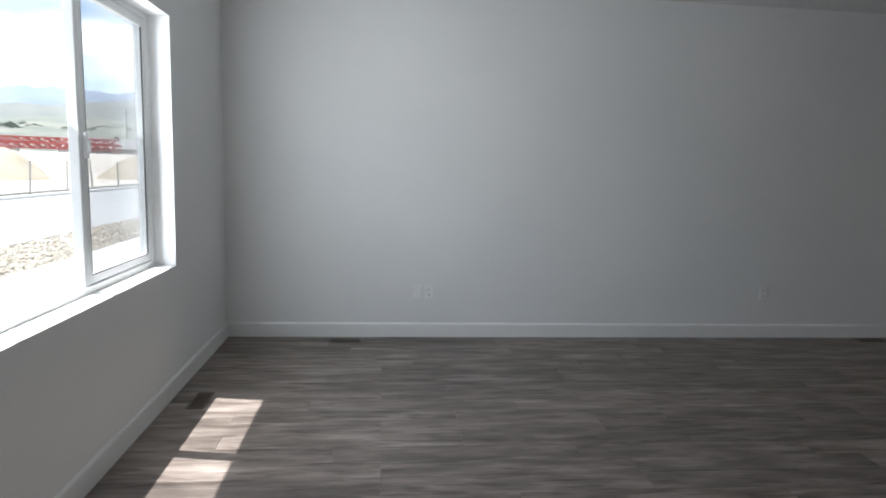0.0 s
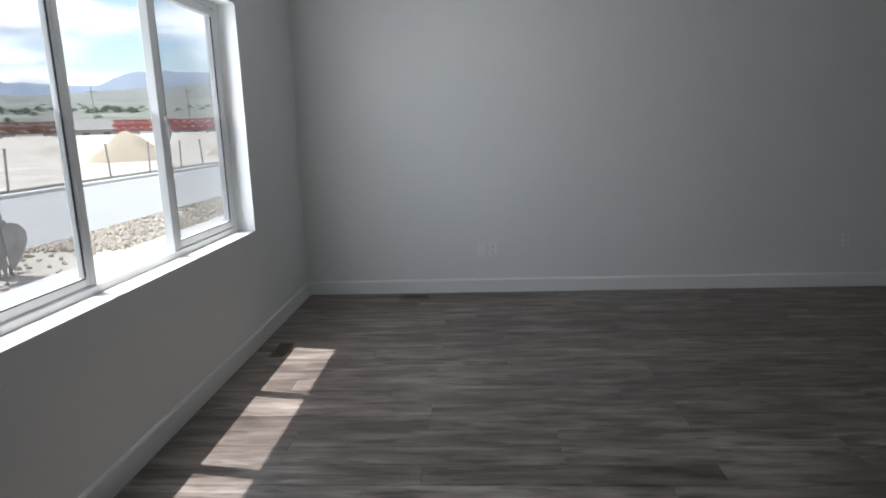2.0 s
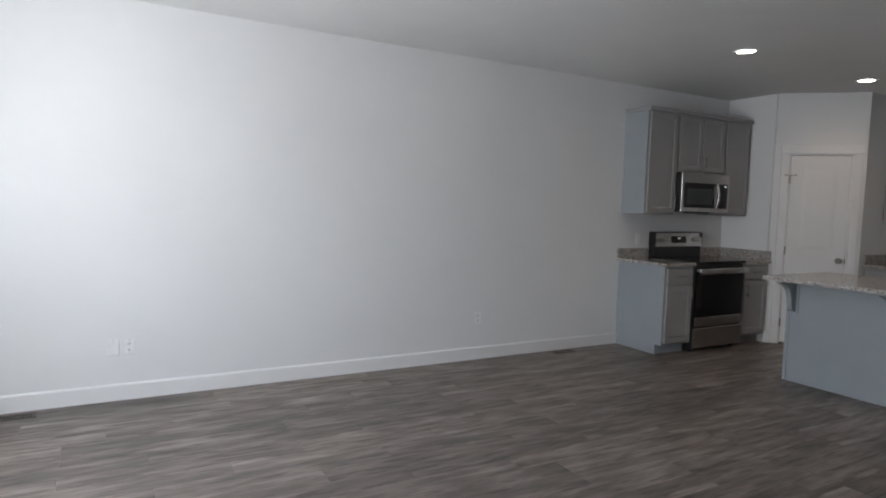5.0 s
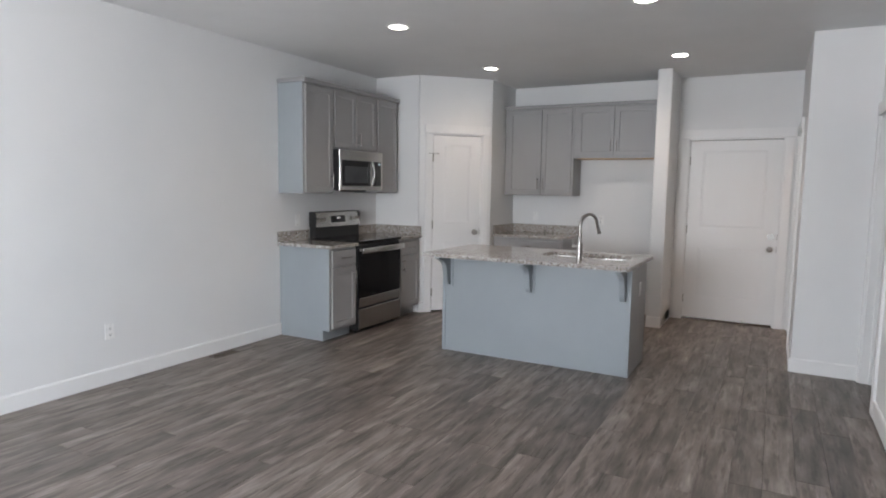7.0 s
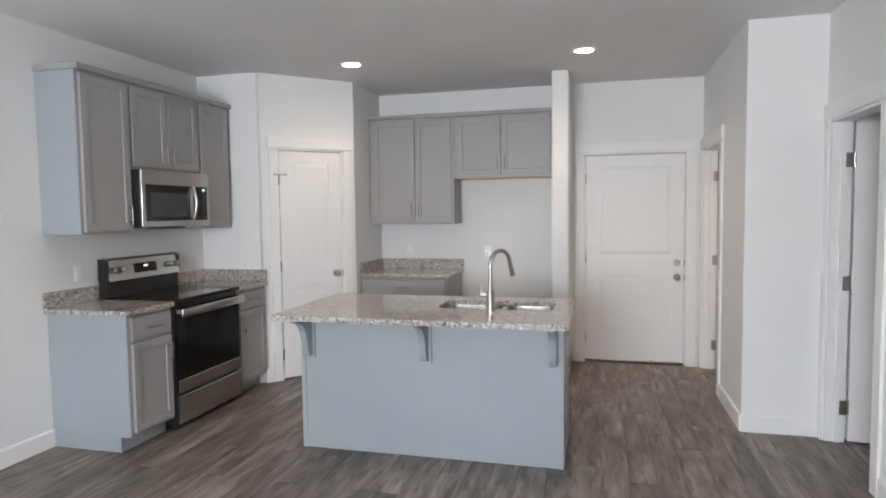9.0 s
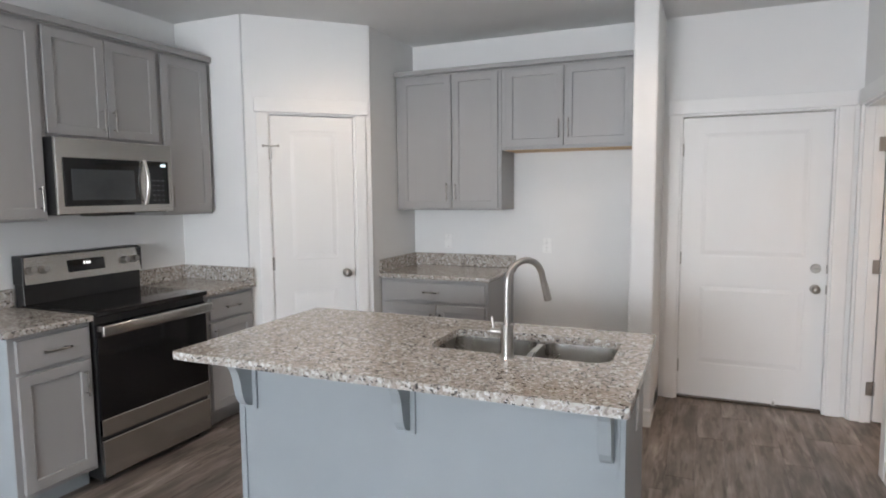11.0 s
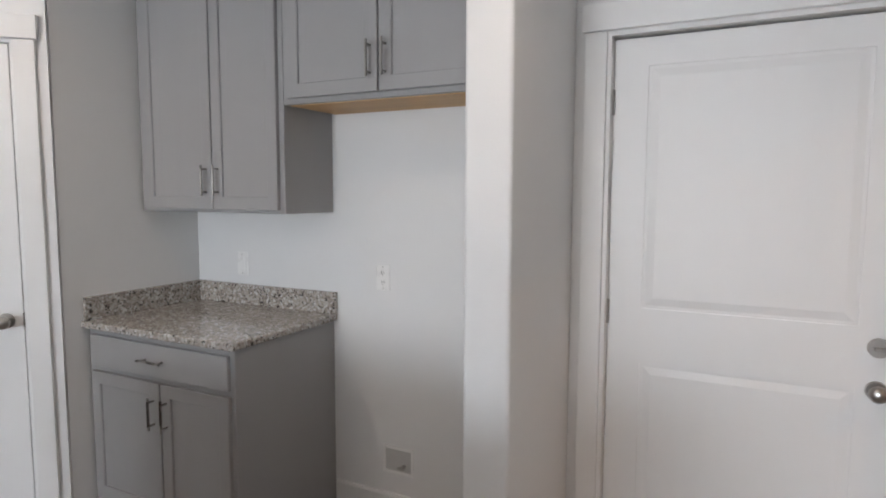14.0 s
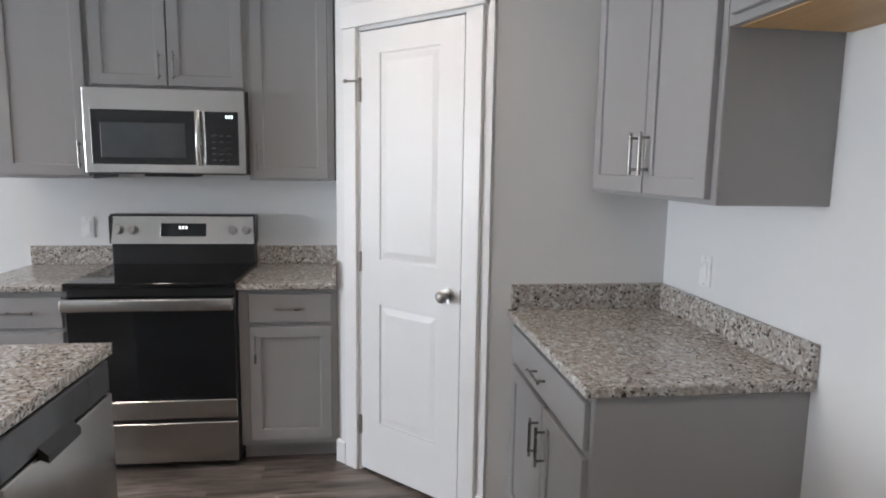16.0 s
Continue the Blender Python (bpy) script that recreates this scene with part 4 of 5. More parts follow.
part("divider", boxes((SX0 - 0.006, SX1 + 0.006, DIV - 0.0125, DIV + 0.0125, CT - 0.036, CT - 0.031), bevel=0.002), SINK_STEEL, sink)

faucet = thing("faucet", pose(5.215, 1.993, CT), "brushed nickel gooseneck pull-down kitchen faucet", "faucet")
bm = bmesh.new()
cyl(bm, (0, 0, 0), (0, 0, 0.006), 0.029, 0.028, 24)
cyl(bm, (0, 0, 0.006), (0, 0, 0.125), 0.024, 0.023, 24)
part("base", bm, NICKEL, faucet, "", True)
fd = Vector((0.83, -0.56, 0))
bm = bmesh.new()
R = 0.088
pts = [Vector((0, 0, z)) for z in (0.12, 0.18, 0.23, 0.270)]
pts += [fd * (R - R * math.cos(a)) + Vector((0, 0, 0.270 + R * math.sin(a))) for a in [math.pi * k / 14 for k in range(1, 13)]]
pts += [fd * (2 * R + 0.004) + Vector((0, 0, 0.260))]
tube(bm, pts, 0.0125, 18)
part("spout", bm, NICKEL, faucet, "", True)
bm = bmesh.new()
cyl(bm, fd * (2 * R + 0.004) + Vector((0, 0, 0.263)), fd * (2 * R + 0.026) + Vector((0, 0, 0.196)), 0.0132, 0.0152, 18)
part("spray_head", bm, NICKEL, faucet, "", True)
bm = bmesh.new()
cyl(bm, (0, 0.02, 0.095), (0, 0.062, 0.095), 0.0145, seg=18)
cyl(bm, (0, 0.052, 0.10), (0.004, 0.060, 0.150), 0.0065, 0.0055, 12)
part("lever", bm, NICKEL, faucet, "", True)


# ---- small fixtures ----
def wall_plate(name, m, label, kind):
    """Local -y faces the room, the centre at the origin."""
    r = thing(name, m, label, "switch" if kind == "switch" else "outlet")
    part("plate", boxes((-0.036, 0.036, -0.006, 0, -0.0585, 0.0585), bevel=0.0025), PLATE, r)
    if kind == "outlet":
        for z in (-0.021, 0.021):
            s = part("socket", boxes((-0.0165, 0.0165, -0.008, -0.005, z - 0.0145, z + 0.0145), bevel=0.001), PLATE, r)
            part("slots", boxes((-0.0075, -0.005, -0.0086, -0.0075, z - 0.004, z + 0.007), (0.005, 0.0075, -0.0086, -0.0075, z - 0.004, z + 0.006), (-0.002, 0.002, -0.0086, -0.0075, z - 0.010, z - 0.006)), DARK, s)
    elif kind == "switch":
        part("rocker", boxes((-0.016, 0.016, -0.009, -0.005, -0.033, 0.033), bevel=0.0015), PLATE, r)
    elif kind == "toggle":
        part("toggle", boxes((-0.005, 0.005, -0.02, -0.005, -0.004, 0.012), bevel=0.001), PLATE, r)
    for z in (-0.048, 0.048):
        bm = bmesh.new()
        cyl(bm, (0, -0.0055, z), (0, -0.0068, z), 0.003, seg=10)
        part("screw", bm, NICKEL, r)
    return r


wall_plate("outlet", pose(0.145, YN, 0.374), "white duplex outlet on the long wall", "outlet")
wall_plate("outlet", pose(0.045, YN, 0.374), "blank white wall plate beside an outlet", "blank")
wall_plate("outlet", pose(3.03, YN, 0.388), "white duplex outlet low on the long wall", "outlet")
wall_plate("light_switch", pose(5.06, YN, 1.125), "white rocker switch above the counter", "switch")
wall_plate("outlet", pose(XE, 2.475, 1.108, 0, 0, -90), "white outlet in the empty fridge space", "outlet")
wall_plate("light_switch", pose(XE, 3.315, 1.125, 0, 0, -90), "white rocker switch above the alcove counter", "switch")
wall_plate("light_switch", pose(4.71, YS, 1.10, 0, 0, 180), "white toggle switch beside the open door", "toggle")
wall_plate("outlet", pose(4.33, YS, 0.35, 0, 0, 180), "white duplex outlet above the baseboard", "outlet")

ice = thing("icemaker_box", pose(XE, 2.40, 0.275, 0, 0, -90), "white recessed icemaker valve box low on the wall", "valve box")
part("flange", boxes((-0.08, 0.08, -0.006, 0, -0.064, -0.05), (-0.08, 0.08, -0.006, 0, 0.05, 0.064), (-0.08, -0.066, -0.006, 0, -0.05, 0.05), (0.066, 0.08, -0.006, 0, -0.05, 0.05), bevel=0.0015), PLATE, ice)
# flush sheet; its grey stands for the recess's shade
part("back", boxes((-0.066, 0.066, -0.0015, 0.0, -0.05, 0.05)), VALVE_BACK, ice)
bm = bmesh.new()
cyl(bm, (0.03, -0.002, -0.02), (0.03, -0.03, -0.02), 0.009, seg=12)
box(bm, 0.012, 0.048, -0.036, -0.03, -0.026, -0.014, 0.002)
part("valve", bm, NICKEL, ice)

th = thing("thermostat", pose(4.90, YS, 1.485, 0, 0, 180), "white plastic thermostat on the painted wall", "thermostat")
part("body", boxes((-0.06, 0.06, -0.028, 0, -0.045, 0.045), bevel=0.006, segments=2), PLATE, th)
part("screen", boxes((-0.03, 0.03, -0.0295, -0.027, -0.005, 0.03)), GREY_GLASS, th)
ch = thing("door_chime", pose(4.20, YS, 2.27, 0, 0, 180), "white door chime box high on the wall", "door chime")
part("cover", boxes((-0.09, 0.09, -0.055, 0, -0.06, 0.06), bevel=0.006, segments=2), PLATE, ch)
part("base", boxes((-0.07, 0.07, -0.03, 0, -0.072, -0.061), bevel=0.002), PLATE, ch)


def floor_vent(m, label):
    r = thing("floor_vent", m, label, "floor vent", "floor vents")
    part("frame", boxes((-0.125, 0.125, -0.048, -0.037, 0.001, 0.006), (-0.125, 0.125, 0.037, 0.048, 0.001, 0.006), (-0.125, -0.112, -0.037, 0.037, 0.001, 0.006), (0.112, 0.125, -0.037, 0.037, 0.001, 0.006), bevel=0.001), VENT, r)
    part("throat", boxes((-0.112, 0.112, -0.037, 0.037, 0.0008, 0.0016)), DARK, r)
    for k in range(15):
        x = -0.105 + 0.015 * k
        part("slat", boxes((x - 0.003, x + 0.003, -0.037, 0.037, 0.0018, 0.0055)), VENT, r)
    return r


v0 = floor_vent(pose(-0.52, 4.735, 0), "brown metal floor register by the long wall")
copy_thing(v0, pose(4.0, 4.755, 0))
v2 = copy_thing(v0, pose(-1.275, 3.49, 0, 0, 0, 90))
v2["label"] = "brown metal floor register below the window"


def downlight(x, y):
    r = thing("downlight", pose(x, y, CEIL), "round recessed ceiling downlight, switched on", "downlight", "kitchen downlights")
    bm = bmesh.new()
    n = 36
    rings = []
    for q, z in ((0.095, 0.0), (0.093, -0.006), (0.074, -0.008), (0.070, -0.003)):
        rings.append([bm.verts.new((q * math.cos(2 * math.pi * k / n), q * math.sin(2 * math.pi * k / n), z)) for k in range(n)])
    for a, b in zip(rings, rings[1:]):
        for k in range(n):
            bm.faces.new((a[k], a[(k + 1) % n], b[(k + 1) % n], b[k]))
    part("trim_ring", bm, PLATE, r, "", True)
    bm = bmesh.new()
    cyl(bm, (0, 0, -0.001), (0, 0, -0.003), 0.070, seg=36)
    part("lens", bm, LAMP, r, "glowing frosted lens")
    return r


stop = thing("door_stop", pose(XE + 0.03, 0.86, 0.016), "small rubber-tipped metal stop at the door's foot", "door stop")
bm = bmesh.new()
cyl(bm, (0, 0, 0), (0, 0, 0.006), 0.016, 0.014, 16)
cyl(bm, (0, 0, 0.006), (-0.012, 0, 0.034), 0.006, 0.006, 12)
part("post", bm, NICKEL, stop, "", True)
bm = bmesh.new()
ball(bm, (-0.013, 0, 0.037), 0.009)
part("tip", bm, PLATE, stop, "", True)
d0 = downlight(*DOWNLIGHTS[0])
for lx, ly in DOWNLIGHTS[1:]:
    copy_thing(d0, pose(lx, ly, CEIL))
side_light = copy_thing(d0, pose(ROOM_LIGHT[0], ROOM_LIGHT[1], CEIL))
side_light["group"], side_light["label"] = "side room lights", "recessed downlight glowing in the side room"


# ---- outdoors ----
GZ = -0.45
rng = random.Random(3)
bm = boxes((-6000, 6000, -6000, 6000, GZ - 0.5, GZ))
setting("ground", bm, DIRT, "dry pale dirt building ground reaching the hills", "ground")
setting("pavement", boxes((-5.6, -4.2, -40, 120, GZ, GZ + 0.09), (-4.2, -1.67, -12, 30, GZ, GZ + 0.075), bevel=0.01), CONCRETE, "pale concrete walk in front of the house", "pavement")
setting("road", boxes((-15.0, -7.7, -200, 400, GZ, GZ + 0.02)), ASPHALT, "grey asphalt street", "road")
setting("kerb", boxes((-15.35, -15.0, -200, 400, GZ, GZ + 0.14), bevel=0.02), CONCRETE, "concrete kerb along the street", "kerb")


ico = bmesh.new()
bmesh.ops.create_icosphere(ico, subdivisions=1, radius=1.0)
ico_v = np.array([v.co[:] for v in ico.verts])
ico_f = [[v.index for v in f.verts] for f in ico.faces]
ico.free()
rock_v, rock_f = [], []
for k in range(3600):
    y = rng.uniform(6.5, 24)
    if y < 9.4 and k % 9:
        y += 3.0
    x = rng.uniform(-7.6, -5.65 + 0.07 * math.sin(y * 0.9))
    s = rng.uniform(0.022, 0.062)
    turn = np.array(Euler((rng.random(), rng.random(), rng.random() * 6)).to_matrix())
    vs = (ico_v * np.array([s, s * rng.uniform(0.6, 1.3), s * rng.uniform(0.5, 0.8)])) @ turn.T + np.array([x, y, GZ + s * 0.35])
    rock_f += [[i + len(rock_v) for i in f] for f in ico_f]
    rock_v += vs.tolist()
me = bpy.data.meshes.new("river_rocks")
me.from_pydata(rock_v, [], rock_f)
me.materials.append(ROCK)
ob = new("river_rocks", me)
tagged(ob, "strip of tan river rocks along the street", "rocks", "", "stuff")


def heap(name, x, y, r, h, mat, label, seed):
    bm = bmesh.new()
    n, rings = 28, 9
    prev = None
    for i in range(rings):
        q = i / (rings - 1)
        ring = []
        for k in range(n):
            a = 2 * math.pi * k / n
            w = 1 + 0.22 * noise.noise((math.cos(a) * 1.5 + seed, math.sin(a) * 1.5, seed * 0.7))
            rr = r * (1 - q) * w + 0.05
            ring.append(bm.verts.new((rr * math.cos(a), rr * math.sin(a), h * (1 - (1 - q) ** 1.35) + 0.12 * h * noise.noise((rr * math.cos(a) * 0.9, rr * math.sin(a) * 0.9, seed)) * (1 if i else 0))))
        if prev:
            for k in range(n):
                bm.faces.new((prev[k], prev[(k + 1) % n], ring[(k + 1) % n], ring[k]))
        prev = ring
    bm.faces.new(prev)
    ob = part(name, bm, mat, smooth=True)
    ob.location = (x, y, GZ - 0.02)
    return tagged(ob, label, "heap")


heap("sand_heap", -27.4, 47.5, 3.0, 2.3, SAND, "pale tan sand heap on the building lot", 1.3)
heap("sand_heap", -21.6, 55.8, 2.8, 2.0, SAND, "pale tan sand heap on the building lot", 4.1)
heap("dirt_heap", -26, 30, 3.0, 0.4, DIRT, "low grey dirt heap on the lot", 7.7)
heap("dirt_heap", -33, 38, 4.0, 0.7, DIRT, "low grey dirt heap on the lot", 9.2)
heap("dirt_heap", -19.0, 66, 6.0, 2.2, DIRT, "brown dirt bank beside the street", 11.2)


def fence_post(x, y, lean):
    bm = bmesh.new()
    cyl(bm, (0, 0, 0), (0, 0, 1.55), 0.045, 0.04, 10)
    box(bm, -0.05, 0.05, -0.05, 0.05, 1.55, 1.58, 0.005)
    ob = part("fence_post", bm, POST)
    ob.matrix_world = pose(x, y, GZ, lean, -lean * 0.5, 0)
    return tagged(ob, "weathered grey fence post leaning slightly", "fence post", "posts along the lot")


for k in range(13):
    fence_post(-15.9 + 0.1 * math.sin(k * 2.1), 10.5 + 3.1 * k, 3.5 * math.sin(k * 1.7))
setting("silt_fence", boxes((-15.98, -15.95, 8, 52, GZ, GZ + 0.18)), POST, "low dark silt fence along the kerb", "fence")


def truss_stack(m, length, mat, label, rows):
    r = thing("steel_truss_stack", m, label, "steel stack")
    for j in range(rows):
        for i in range(3):
            bm = bmesh.new()
            z, yy = 0.35 + 0.62 * j, 0.85 * i
            for a in (0.0, 0.5):
                box(bm, 0.15 * i, length - 0.25 * j, yy, yy + 0.12, z + a, z + a + 0.13)
            x, up = 0.15 * i, True
            while x < length - 0.8:
                a, b = (z + 0.05, z + 0.52) if up else (z + 0.52, z + 0.05)
                cyl(bm, (x, yy + 0.05, a), (x + 0.45, yy + 0.05, b), 0.05, seg=6)
                x, up = x + 0.45, not up
            part("truss", bm, mat, r)
    for x in (length * 0.2, length * 0.8):
        part("timber_bearer", boxes((x, x + 0.2, -0.2, 2.1, 0, 0.35)), POST, r)
    return r


# the lot rises to a low terrace
BANK = 2.1
bm = bmesh.new()
prism(bm, [(-14, -0.1), (-9, 0.35), (0, BANK - 0.05), (6, BANK), (95, BANK + 0.5), (120, -0.1)], "x", -110, 22)
setting("embankment", bm, DIRT, "pale dirt terrace at the back of the lot", "ground").matrix_world = pose(-40, 61, GZ, 0, 0, 30)
truss_stack(pose(-39.5, 66, GZ + BANK, 0, 0, 27), 12, RED_STEEL, "stack of red primed steel trusses on timbers", 2)
truss_stack(pose(-50, 60, GZ + BANK, 0, 0, 33), 8, RUST_STEEL, "stack of rust brown steel trusses on timbers", 2)

# excavator with its bucket on the dirt
exc = thing("excavator", pose(-8.27, 5.22, GZ + 0.02, 0, 0, 55), "orange tracked excavator with its bucket lowered", "excavator")
for s in (-1, 1):
    bm = bmesh.new()
    prism(bm, [(-1.3, 0.25), (-1.1, 0.02), (1.1, 0.02), (1.3, 0.25), (1.15, 0.58), (-1.15, 0.58)], "y", s * 0.75 - 0.2, s * 0.75 + 0.2)
    part("track", bm, RUBBER, exc)
part("house", boxes((-1.4, 0.7, -0.8, 0.8, 0.7, 1.45), bevel=0.08, segments=2), ORANGE, exc)
part("cab", boxes((-0.3, 0.75, 0.05, 0.8, 1.45, 2.5), bevel=0.08, segments=2), BLACK_GLASS, exc)
part("turntable", boxes((-0.5, 0.5, -0.5, 0.5, 0.5, 0.72)), BLACK, exc)
bm = bmesh.new()
prism(bm, [(0.6, 1.15), (1.25, 2.1), (1.7, 2.42), (2.75, 2.34), (2.86, 2.12), (1.8, 2.12), (0.95, 1.0)], "y", -0.14, 0.06)
part("boom", bm, ORANGE, exc)
bm = bmesh.new()
prism(bm, [(2.66, 2.34), (2.88, 2.40), (3.03, 2.12), (3.03, 1.8), (2.97, 0.97), (2.91, 0.84), (2.84, 0.97), (2.78, 1.9)], "y", -0.11, 0.05)
stick = part("stick", bm, ORANGE, exc)
bm = bmesh.new()
cyl(bm, (2.70, -0.15, 2.25), (2.80, -0.15, 1.5), 0.05, seg=12)
cyl(bm, (2.80, -0.15, 1.5), (2.88, -0.15, 0.98), 0.026, seg=12)
part("hydraulic_cylinder", bm, WORN_STEEL, exc)
bm = bmesh.new()
tube(bm, [(3.0, 0.0, 2.22), (3.10, 0.02, 1.95), (3.09, 0.02, 1.7), (3.0, 0.0, 1.4)], 0.02, 8)
part("hose", bm, RUBBER, stick)
bm = bmesh.new()
prism(bm, [(2.90, 1.02), (3.02, 1.12), (3.10, 1.08), (3.04, 0.98), (3.06, 0.80), (2.98, 0.74)], "y", -0.15, 0.09)
cyl(bm, (2.93, -0.2, 0.93), (2.93, 0.14, 0.93), 0.045, seg=12)
cyl(bm, (3.02, -0.2, 0.76), (3.02, 0.14, 0.76), 0.04, seg=12)
part("bucket_link", bm, WORN_STEEL, exc)
# open bucket: two cheek plates, a curved back, a mouth with teeth
bucket = part("bucket", boxes((2.80, 3.04, -0.26, 0.20, 0.66, 0.72), (2.86, 3.02, -0.16, 0.10, 0.70, 0.80), bevel=0.012), WORN_STEEL, exc, "worn steel bucket with teeth")
for y0 in (-0.30, 0.22):
    bm = bmesh.new()
    prism(bm, [(2.98, 0.70), (3.08, 0.75), (3.19, 0.72), (3.26, 0.62), (3.27, 0.50), (3.22, 0.36), (3.12, 0.19), (3.06, 0.12), (3.02, 0.13), (3.0, 0.40)], "y", y0, y0 + 0.03)
    part("cheek_plate", bm, WORN_STEEL, bucket)
bm = bmesh.new()
prism(bm, [(2.84, 0.66), (2.98, 0.66), (2.99, 0.40), (3.01, 0.14), (2.90, 0.13), (2.86, 0.36)], "y", -0.26, 0.21)
part("back_plate", bm, WORN_STEEL, bucket)
for k in range(4):
    bm = bmesh.new()
    prism(bm, [(2.80 + 0.075 * k, 0.16), (2.85 + 0.075 * k, 0.16), (2.83 + 0.075 * k, 0.03), (2.81 + 0.075 * k, 0.03)], "y", -0.28 + 0.02 * k, -0.22 + 0.02 * k)
    part("tooth", bm, WORN_STEEL, bucket)


def ridge(name, dist, a0, a1, h0, h1, mat, label, seed, depth, base):
    """A range of hills: a sloped, noisy strip of land round the west and north."""
    bm = bmesh.new()
    n, rows = 150, 9
    grid = []
    for j in range(rows):
        q = j / (rows - 1)
        line = []
        for i in range(n):
            a = math.radians(a0 + (a1 - a0) * i / (n - 1))
            top = h0 + (h1 - h0) * (0.5 + 0.5 * noise.fractal((i * 0.045 + seed, seed, 0.3), 0.9, 2.1, 5) * 1.3)
            d = dist + depth * q
            z = base + top * math.sin(math.pi * min(1, q * 1.0) * 0.5) + top * 0.10 * noise.fractal((i * 0.16, q * 5 + seed, 2.0), 1.0, 2.0, 4) * q
            line.append(bm.verts.new((-d * math.sin(a), d * math.cos(a), z)))
        grid.append(line)
    for r0, r1 in zip(grid, grid[1:]):
        for i in range(n - 1):
            bm.faces.new((r0[i], r0[i + 1], r1[i + 1], r1[i]))
    bmesh.ops.recalc_face_normals(bm, faces=bm.faces)
    return tagged(part(name, bm, mat, smooth=True), label, "hill", "", "structure")


ridge("backdrop_foothill", 260, -20, 110, 26, 40, FOOTHILL, "green and tan scrub slopes", 2.0, 420, GZ - 2)
ridge("backdrop_hill", 1300, -30, 120, 110, 185, HILL, "grey-green hills", 5.5, 700, GZ - 8)
ridge("backdrop_mountain", 2600, -30, 120, 250, 500, FAR_HILL, "far mountains with blue haze put into their colour", 8.8, 900, GZ - 20)


def tree(x, y, h, seed):
    r = random.Random(seed)
    root = thing("tree", pose(x, y, GZ), "dark green broadleaf tree far beyond the lot", "tree", "far trees")
    bm = bmesh.new()
    cyl(bm, (0, 0, -0.5), (0, 0, h * 0.5), h * 0.035, h * 0.018, 8)
    for k in range(5):
        a = r.uniform(0, 6.28)
        cyl(bm, (0, 0, h * (0.3 + 0.05 * k)), (h * 0.22 * math.cos(a), h * 0.22 * math.sin(a), h * (0.5 + 0.06 * k)), h * 0.012, h * 0.005, 6)
    part("trunk", bm, POST, root)
    bm = bmesh.new()
    for k in range(240):
        a, u = r.uniform(0, 6.28), r.random() ** 0.5
        z = r.uniform(0.22, 1.0)
        q = h * 0.36 * u * math.sin(math.pi * min(0.98, z * 0.92)) * r.uniform(0.7, 1.15)
        c = Vector((q * math.cos(a), q * math.sin(a), z * h))
        s = h * r.uniform(0.035, 0.075)
        vs = [bm.verts.new(c + Vector((r.uniform(-s, s), r.uniform(-s, s), r.uniform(-s, s)))) for _ in range(4)]
        for f in ((0, 1, 2), (0, 2, 3), (0, 3, 1), (1, 3, 2)):
            bm.faces.new([vs[i] for i in f])
    part("crown", bm, LEAF, root)
    return root


tree0 = tree(-92, 225, 8.5, 1)
for k in range(210):
    belt = k % 4 > 0
    a = radians(14 + 0.18 * k + rng.uniform(-0.5, 0.5))
    d = rng.uniform(405, 445) if belt else rng.uniform(290, 520)
    t = copy_thing(tree0, pose(-d * math.sin(a), d * math.cos(a), GZ - 3.5 + 33 * math.sin(math.pi / 2 * (d - 260) / 420), 0, 0, rng.uniform(0, 360)))
    s = rng.uniform(0.55, 1.05)
    t.scale = (s * 1.05, s * 1.05, s * 0.5)


def far_house(x, y, w, turn):
    r = thing("house", pose(x, y, GZ + BANK - 1.4, 0, 0, turn), "low pale house with a grey roof beyond the lot", "house", "far houses")
    part("wall", boxes((0, w, 0, 8, 0, 2.8)), SIDING, r)
    bm = bmesh.new()
    prism(bm, [(-0.5, 2.8), (4, 5.0), (8.5, 2.8)], "x", -0.5, w + 0.5)
    part("roof", bm, ROOF, r)
    for k in range(3):
        part("window", boxes((w * (0.15 + 0.28 * k), w * (0.15 + 0.28 * k) + 1.4, -0.05, 0.02, 1.0, 2.2)), GREY_GLASS, r)
    return r


for x, y, w, turn in ((-62, 128, 16, 35), (-84, 118, 14, 40), (-40, 140, 18, 20), (-104, 106, 15, 50), (-71, 168, 12, 10), (-96, 150, 13, 60), (-52, 172, 14, 30), (-118, 132, 12, 25)):
    far_house(x, y, w, turn)


def power_pole(x, y):
    r = thing("power_pole", pose(x, y, GZ), "tall wooden power pole with crossarm", "power pole", "far power poles")
    bm = bmesh.new()
    cyl(bm, (0, 0, 0), (0, 0, 15), 0.22, 0.14, 8)
    part("pole", bm, POST, r)
    part("crossarm", boxes((-1.3, 1.3, -0.08, 0.08, 13.6, 13.8)), POST, r)
    return r


for x, y in ((-80, 172), (-70, 178), (-52, 186), (-100, 160)):
    power_pole(x, y)


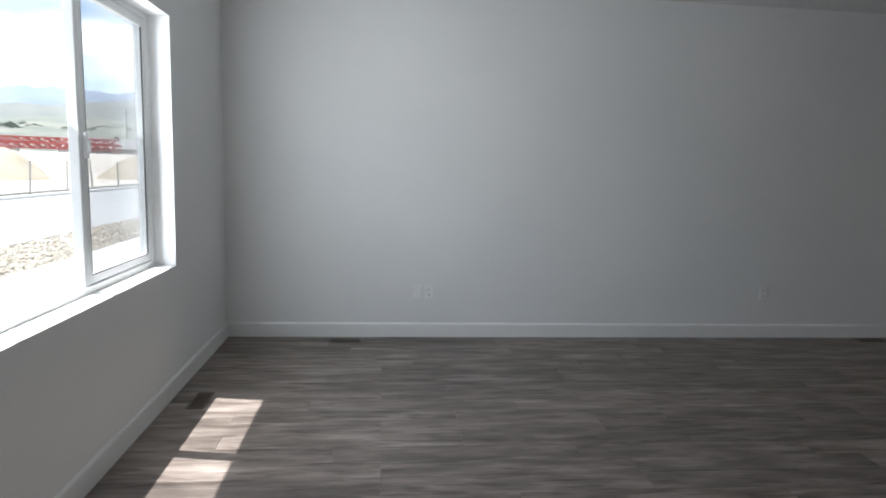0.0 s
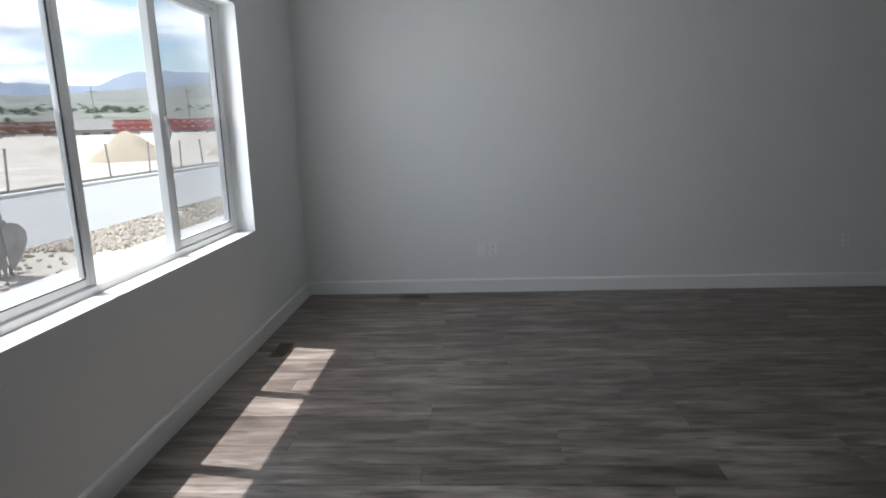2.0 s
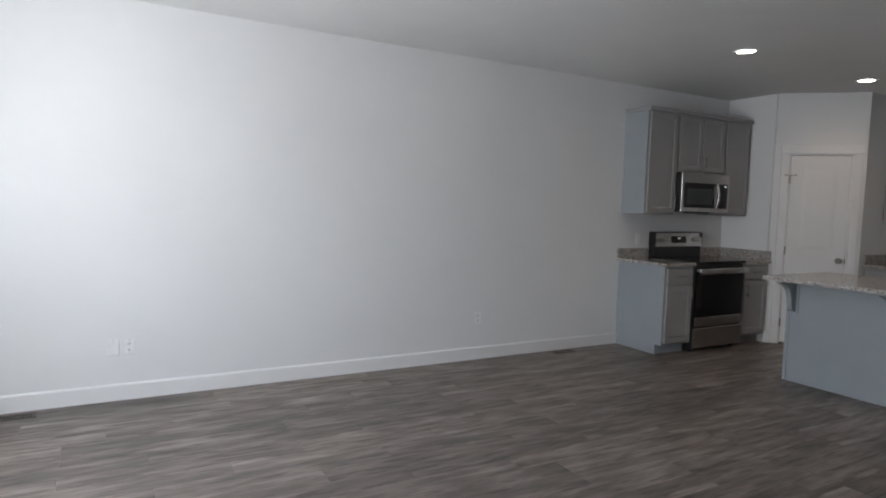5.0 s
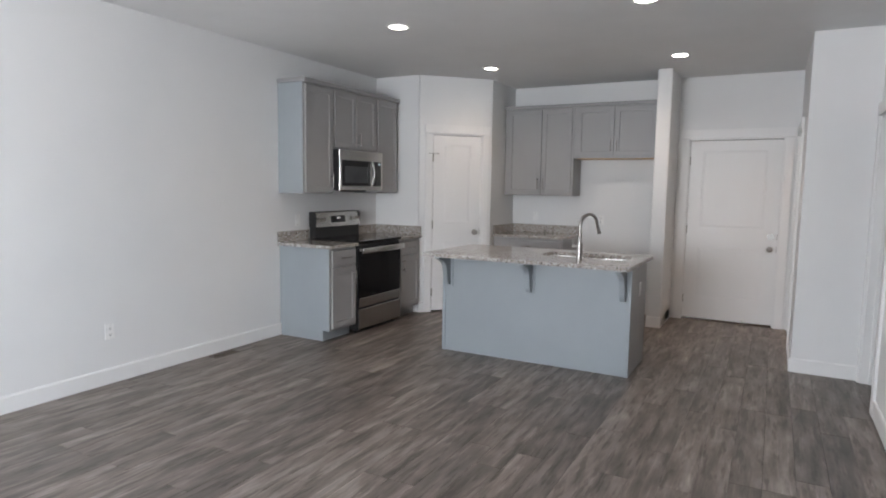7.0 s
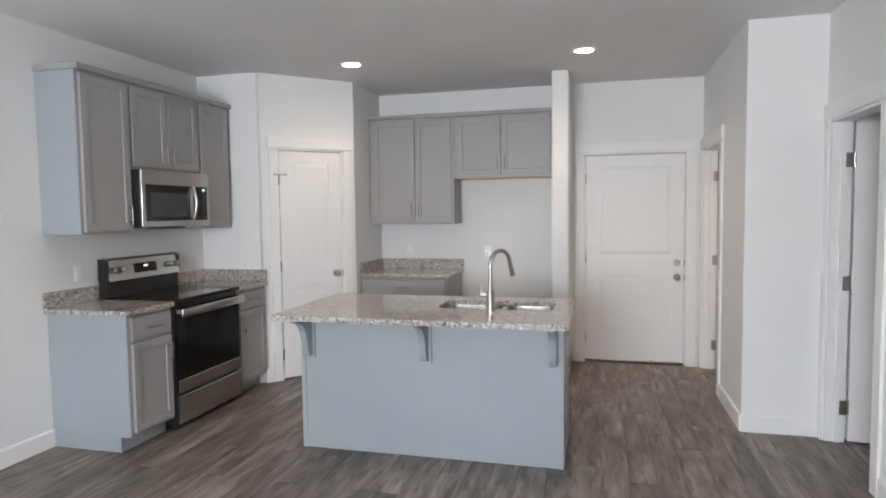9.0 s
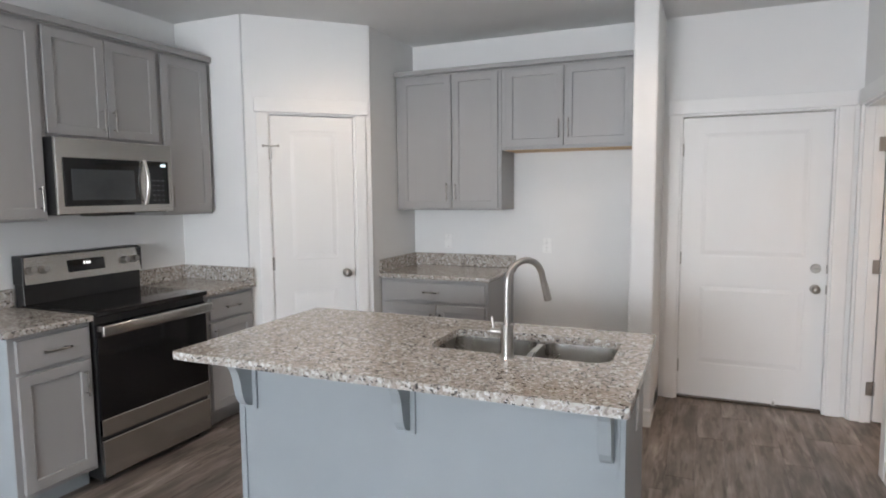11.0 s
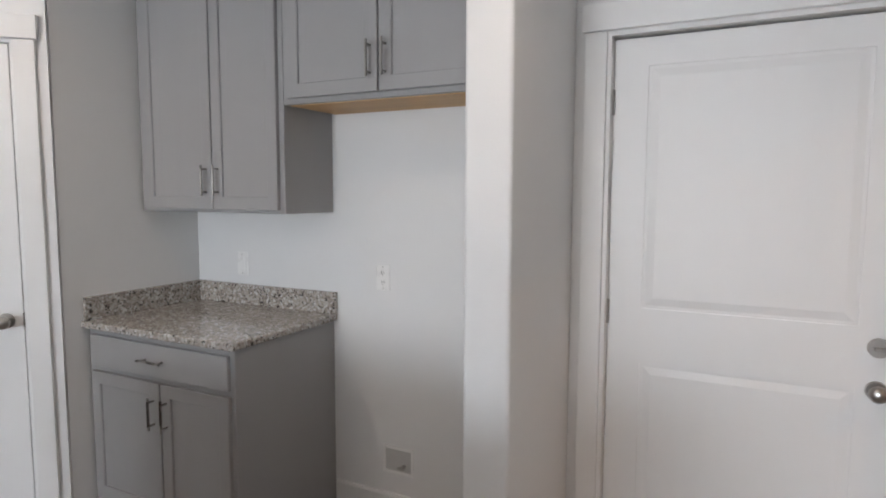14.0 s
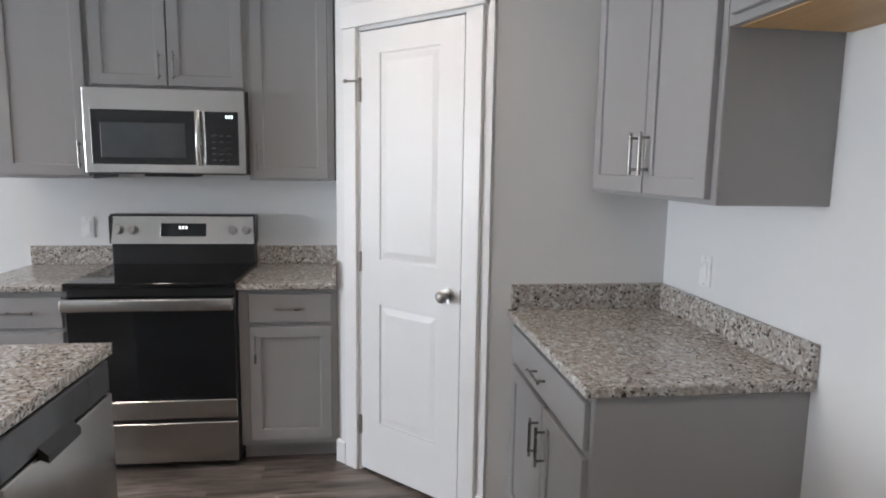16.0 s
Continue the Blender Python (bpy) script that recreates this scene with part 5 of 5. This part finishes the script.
# ---- floor planks ----
floor = setting("floor", boxes((XW - 0.2, 8.0, SOUTH - 0.12, YN + 0.16, -0.12, -0.005)), SUBFLOOR, "grey-brown wood-look vinyl plank floor", "floor")
PW, PL = 0.1525, 1.22
rng = random.Random(7)
plank_meshes = {}


def plank_mesh(length, width):
    key = (round(length, 3), round(width, 3))
    if key not in plank_meshes:
        bm = bmesh.new()
        c = 0.0018
        a = [bm.verts.new(p) for p in ((0, 0, -0.005), (length, 0, -0.005), (length, width, -0.005), (0, width, -0.005))]
        b = [bm.verts.new(p) for p in ((0, 0, -c), (length, 0, -c), (length, width, -c), (0, width, -c))]
        t = [bm.verts.new(p) for p in ((c, c, 0), (length - c, c, 0), (length - c, width - c, 0), (c, width - c, 0))]
        for lo, hi in ((a, b), (b, t)):
            for k in range(4):
                bm.faces.new((lo[k], lo[(k + 1) % 4], hi[(k + 1) % 4], hi[k]))
        bm.faces.new(t)
        plank_meshes[key] = mesh_of("plank", bm, PLANK)
    return plank_meshes[key]


rest_verts, rest_faces = [], []
row = 0
y = YN - 0.004
while y > SOUTH:
    y0 = max(SOUTH, y - PW)
    x = XW + 0.004 - (rng.choice((0.0, 0.23, 0.41, 0.62, 0.80, 1.0)) if row else 0.3)
    while x < XE + 0.12:
        x0, x1 = max(x, XW + 0.002), min(x + PL, XE + 0.15)
        if x1 - x0 > 0.03:
            if y0 > -0.3:
                ob = new("plank", plank_mesh(x1 - x0 - 0.0003, y - y0 - 0.0003))
                ob.parent = floor
                ob.location = (x0, y0, 0)
            else:
                k = len(rest_verts)
                rest_verts += [(x0, y0, -0.0002), (x1 - 0.002, y0, -0.0002), (x1 - 0.002, y - 0.002, -0.0002), (x0, y - 0.002, -0.0002)]
                rest_faces.append((k, k + 1, k + 2, k + 3))
        x += PL
    y -= PW
    row += 1
me = bpy.data.meshes.new("planks_beyond")
me.from_pydata(rest_verts, [], rest_faces)
me.materials.append(PLANK)
rest = new("planks_beyond", me)
rest.parent = floor
rest["kind"] = "stuff"
